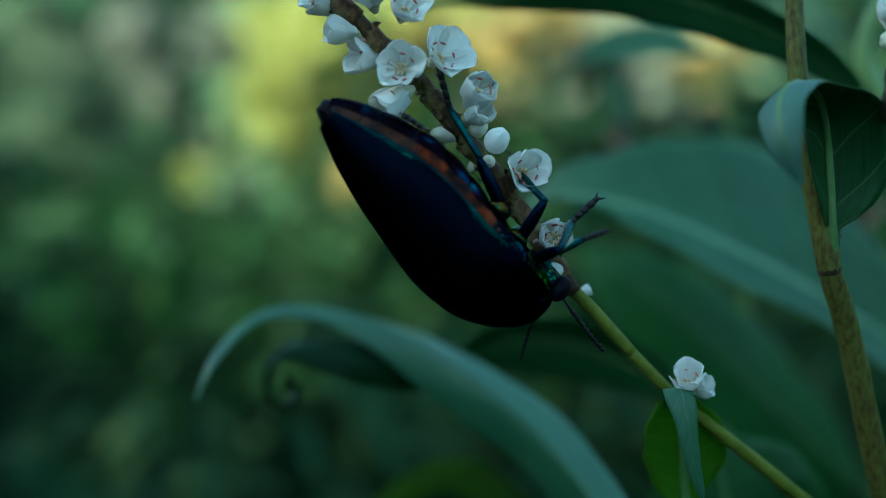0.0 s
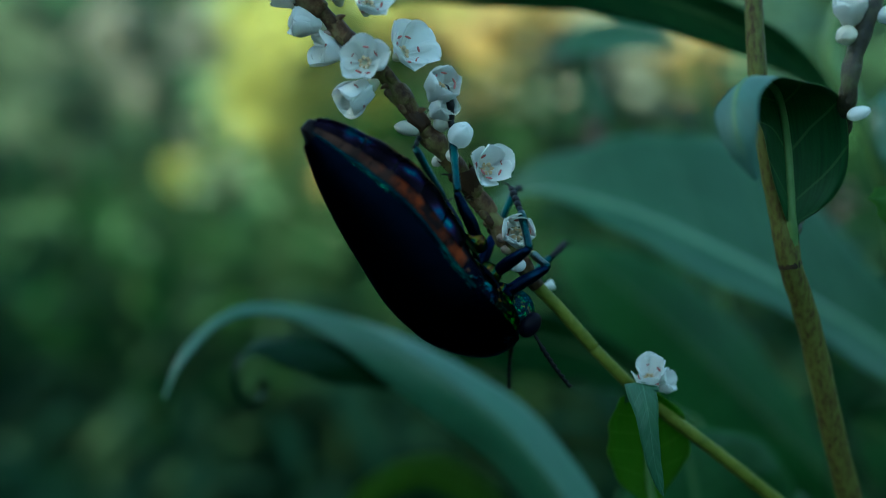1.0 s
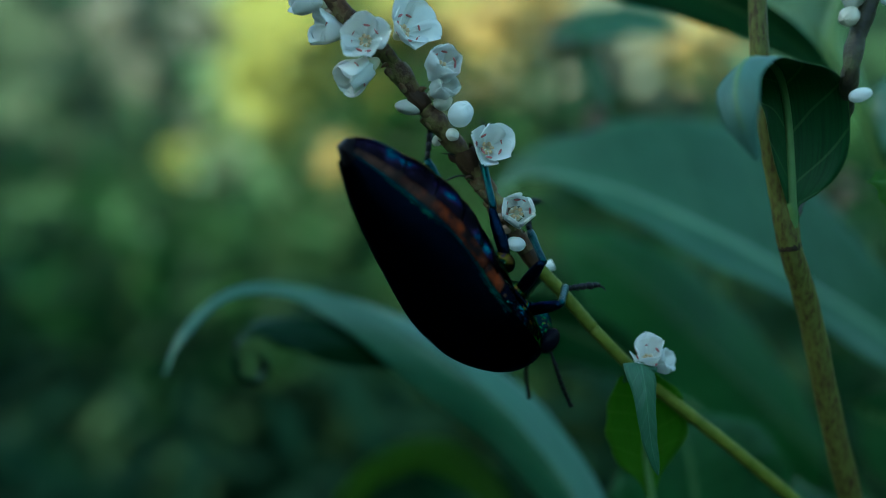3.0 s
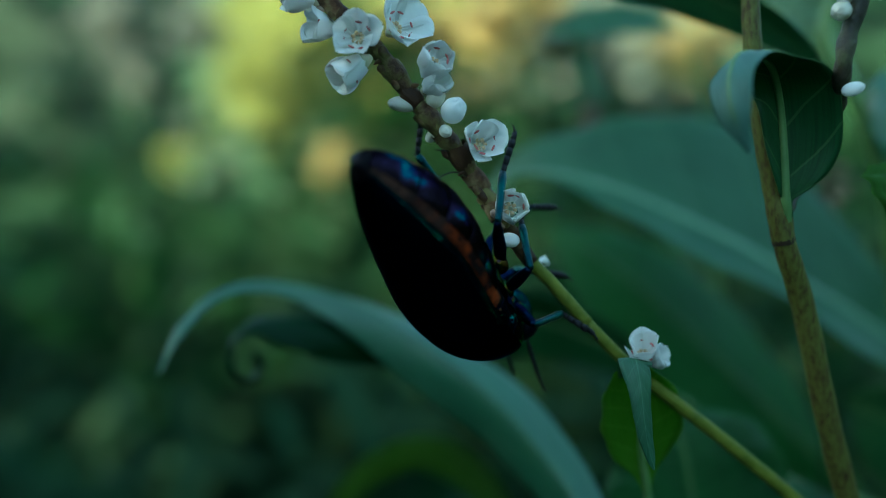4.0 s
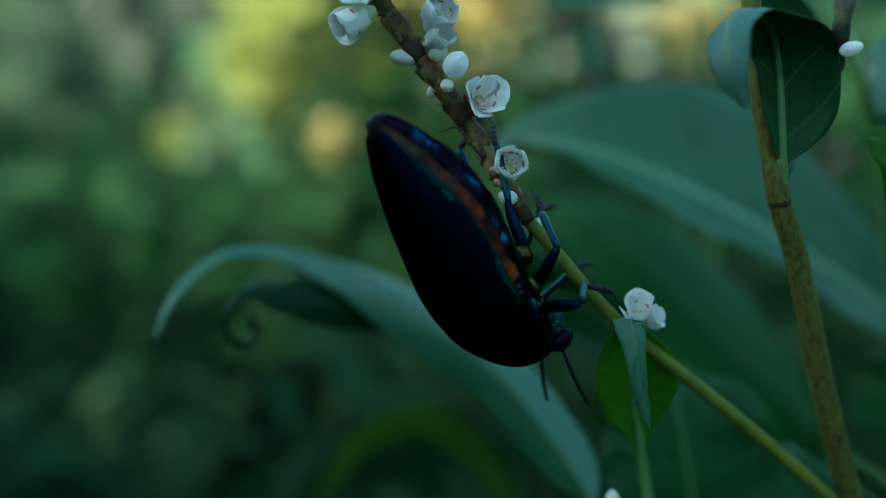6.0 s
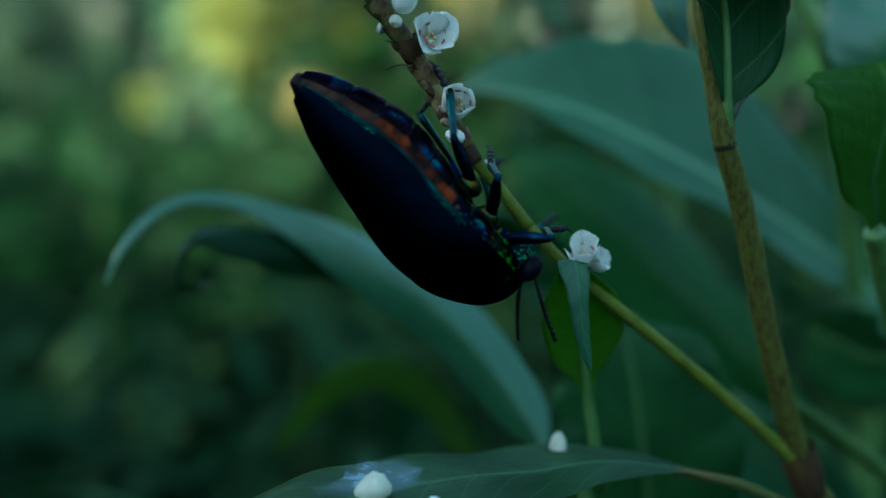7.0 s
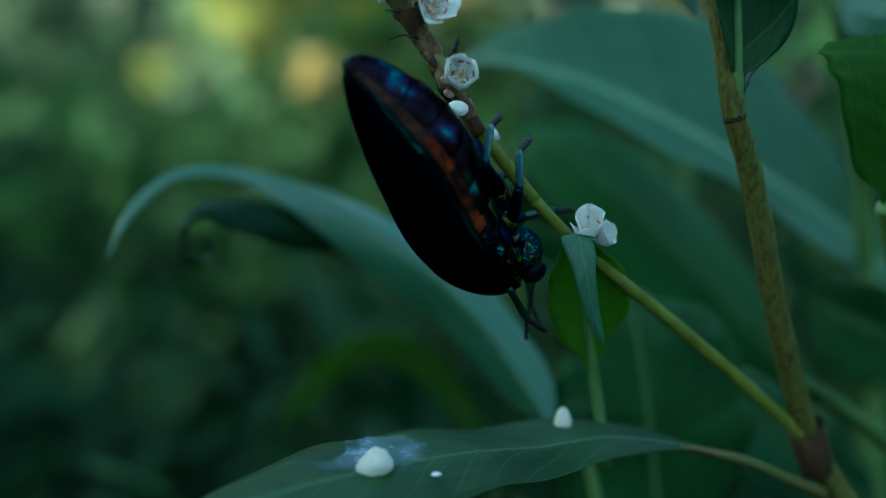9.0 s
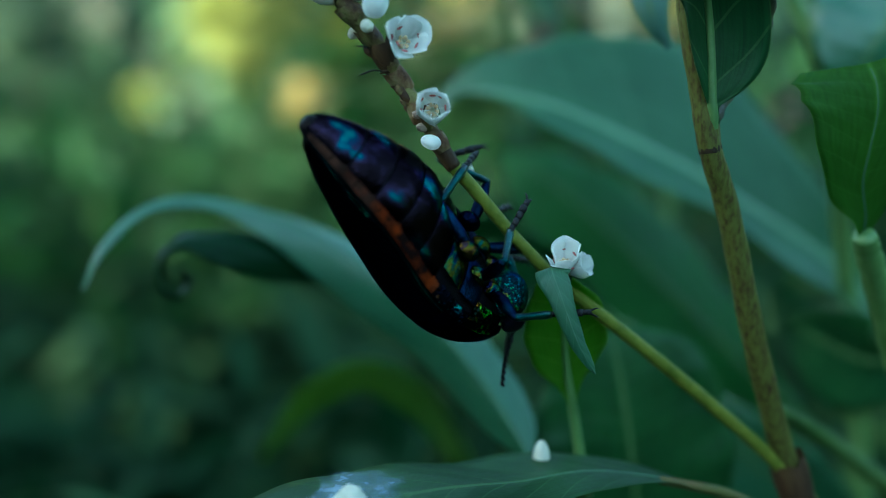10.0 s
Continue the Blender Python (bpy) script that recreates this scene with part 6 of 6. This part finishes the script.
def leg_poses(key, t, body):
    """Thigh, shin and foot in the beetle's space, so that the foot reaches its hold."""
    fe, sh, ta, lf, lt = LEGS[key]
    side = 1 if key.endswith("left") else -1
    hx, hy, hz = HIPS[key.split("_")[0]]
    hip = Vector((hx, hy * side, hz)) * 0.001
    ankle, toe = [body.inverted() @ p for p in foothold(FEET[key], t)]
    d = ankle - hip
    ln = min(max(d.length, abs(lf - lt) + 0.0004), (lf + lt) * 0.985)
    u = d.normalized()
    ankle2 = hip + u * ln
    if key in KNEES:
        bend = body.inverted() @ foothold(KNEES[key], t)[0] - hip
    else:
        bend = Vector(KNEE[key])
    bend = (bend - bend.dot(u) * u).normalized()
    x = (lf * lf - lt * lt + ln * ln) / (2 * ln)
    h = math.sqrt(max(0, lf * lf - x * x))
    knee = hip + u * x + bend * h
    way = toe - ankle
    if way.length < 1e-5:
        way = u
    ref = Vector((0.1, side * 0.3, -1))
    return bone(hip, knee, ref), bone(knee, ankle2, ref), bone(ankle2, ankle2 + way, ref)


KNEE = {"hind_left": (0.2, 0.7, -0.6), "hind_right": (0.2, -0.9, -0.4), "mid_left": (0.7, 0.5, -0.7), "mid_right": (0.3, -0.8, -0.6),
        "front_left": (0.9, 0.5, -0.5), "front_right": (0.7, -0.7, -0.5)}

SWAY = [(0, -1.0), (0.5, -0.9), (1, 0.0), (1.5, -0.2), (2, 0.0), (2.5, -0.1), (4, -0.5), (4.5, 0.7), (5, 1.0), (6.5, 1.1), (7, 2.2), (7.5, 1.3),
        (8, 0.9), (8.5, 1.1), (9, 1.8), (9.5, 0.7), (10, 1.0)]
NUDGE = [(0, -12.5, 8), (2.5, -15, 8), (4.5, -14.5, 8), (6.5, -13.5, 8), (7, -15, 8), (7.5, -18, 8), (8, -13, 6), (8.5, -1, 0), (9, -10, 5), (9.5, -6, 4), (10, 0, 0)]


def motions():
    walk(SPIKE_THING, [(t, Matrix.Translation(PIVOT) @ pose(0, 0, 0, 0, a, 0)) for t, a in SWAY])
    tip_at = TIP_THING.location.copy()
    walk(TIP_THING, [(t, Matrix.Translation(tip_at) @ pose(0, 0, 0, 0, -a, w)) for t, a, w in NUDGE])
    rows = [(t, Matrix.Translation(mm(x, y, z)) @ pose(0, 0, 0, a, b, c)) for t, x, y, z, a, b, c in BEETLE_ROWS]
    walk(BEETLE_THING, rows)
    for y, (an, root) in ANTENNAE.items():
        got = []
        for t, m in rows:
            x, z = [spread([(r[0], r[k]) for r in FEELERS[y]], t) for k in (1, 2)]
            way = m.to_3x3().inverted() @ Vector((x, 1.5, z))
            got.append((t, bone(root, root + way, Vector((0, 0.3, 1)))))
        walk(an, got)
    for key in LEGS:
        got = [(t, leg_poses(key, t, m)) for t, m in rows]
        for i in range(3):
            walk(LEGS[key][i], [(t, g[i]) for t, g in got])


surroundings()
dry_heads()
other_plants()
knotweed_plant()
SPIKE_THING = flower_spike()
TIP_THING = folded_tip()
fallen_bits()
BEETLE_THING = beetle()
motions()
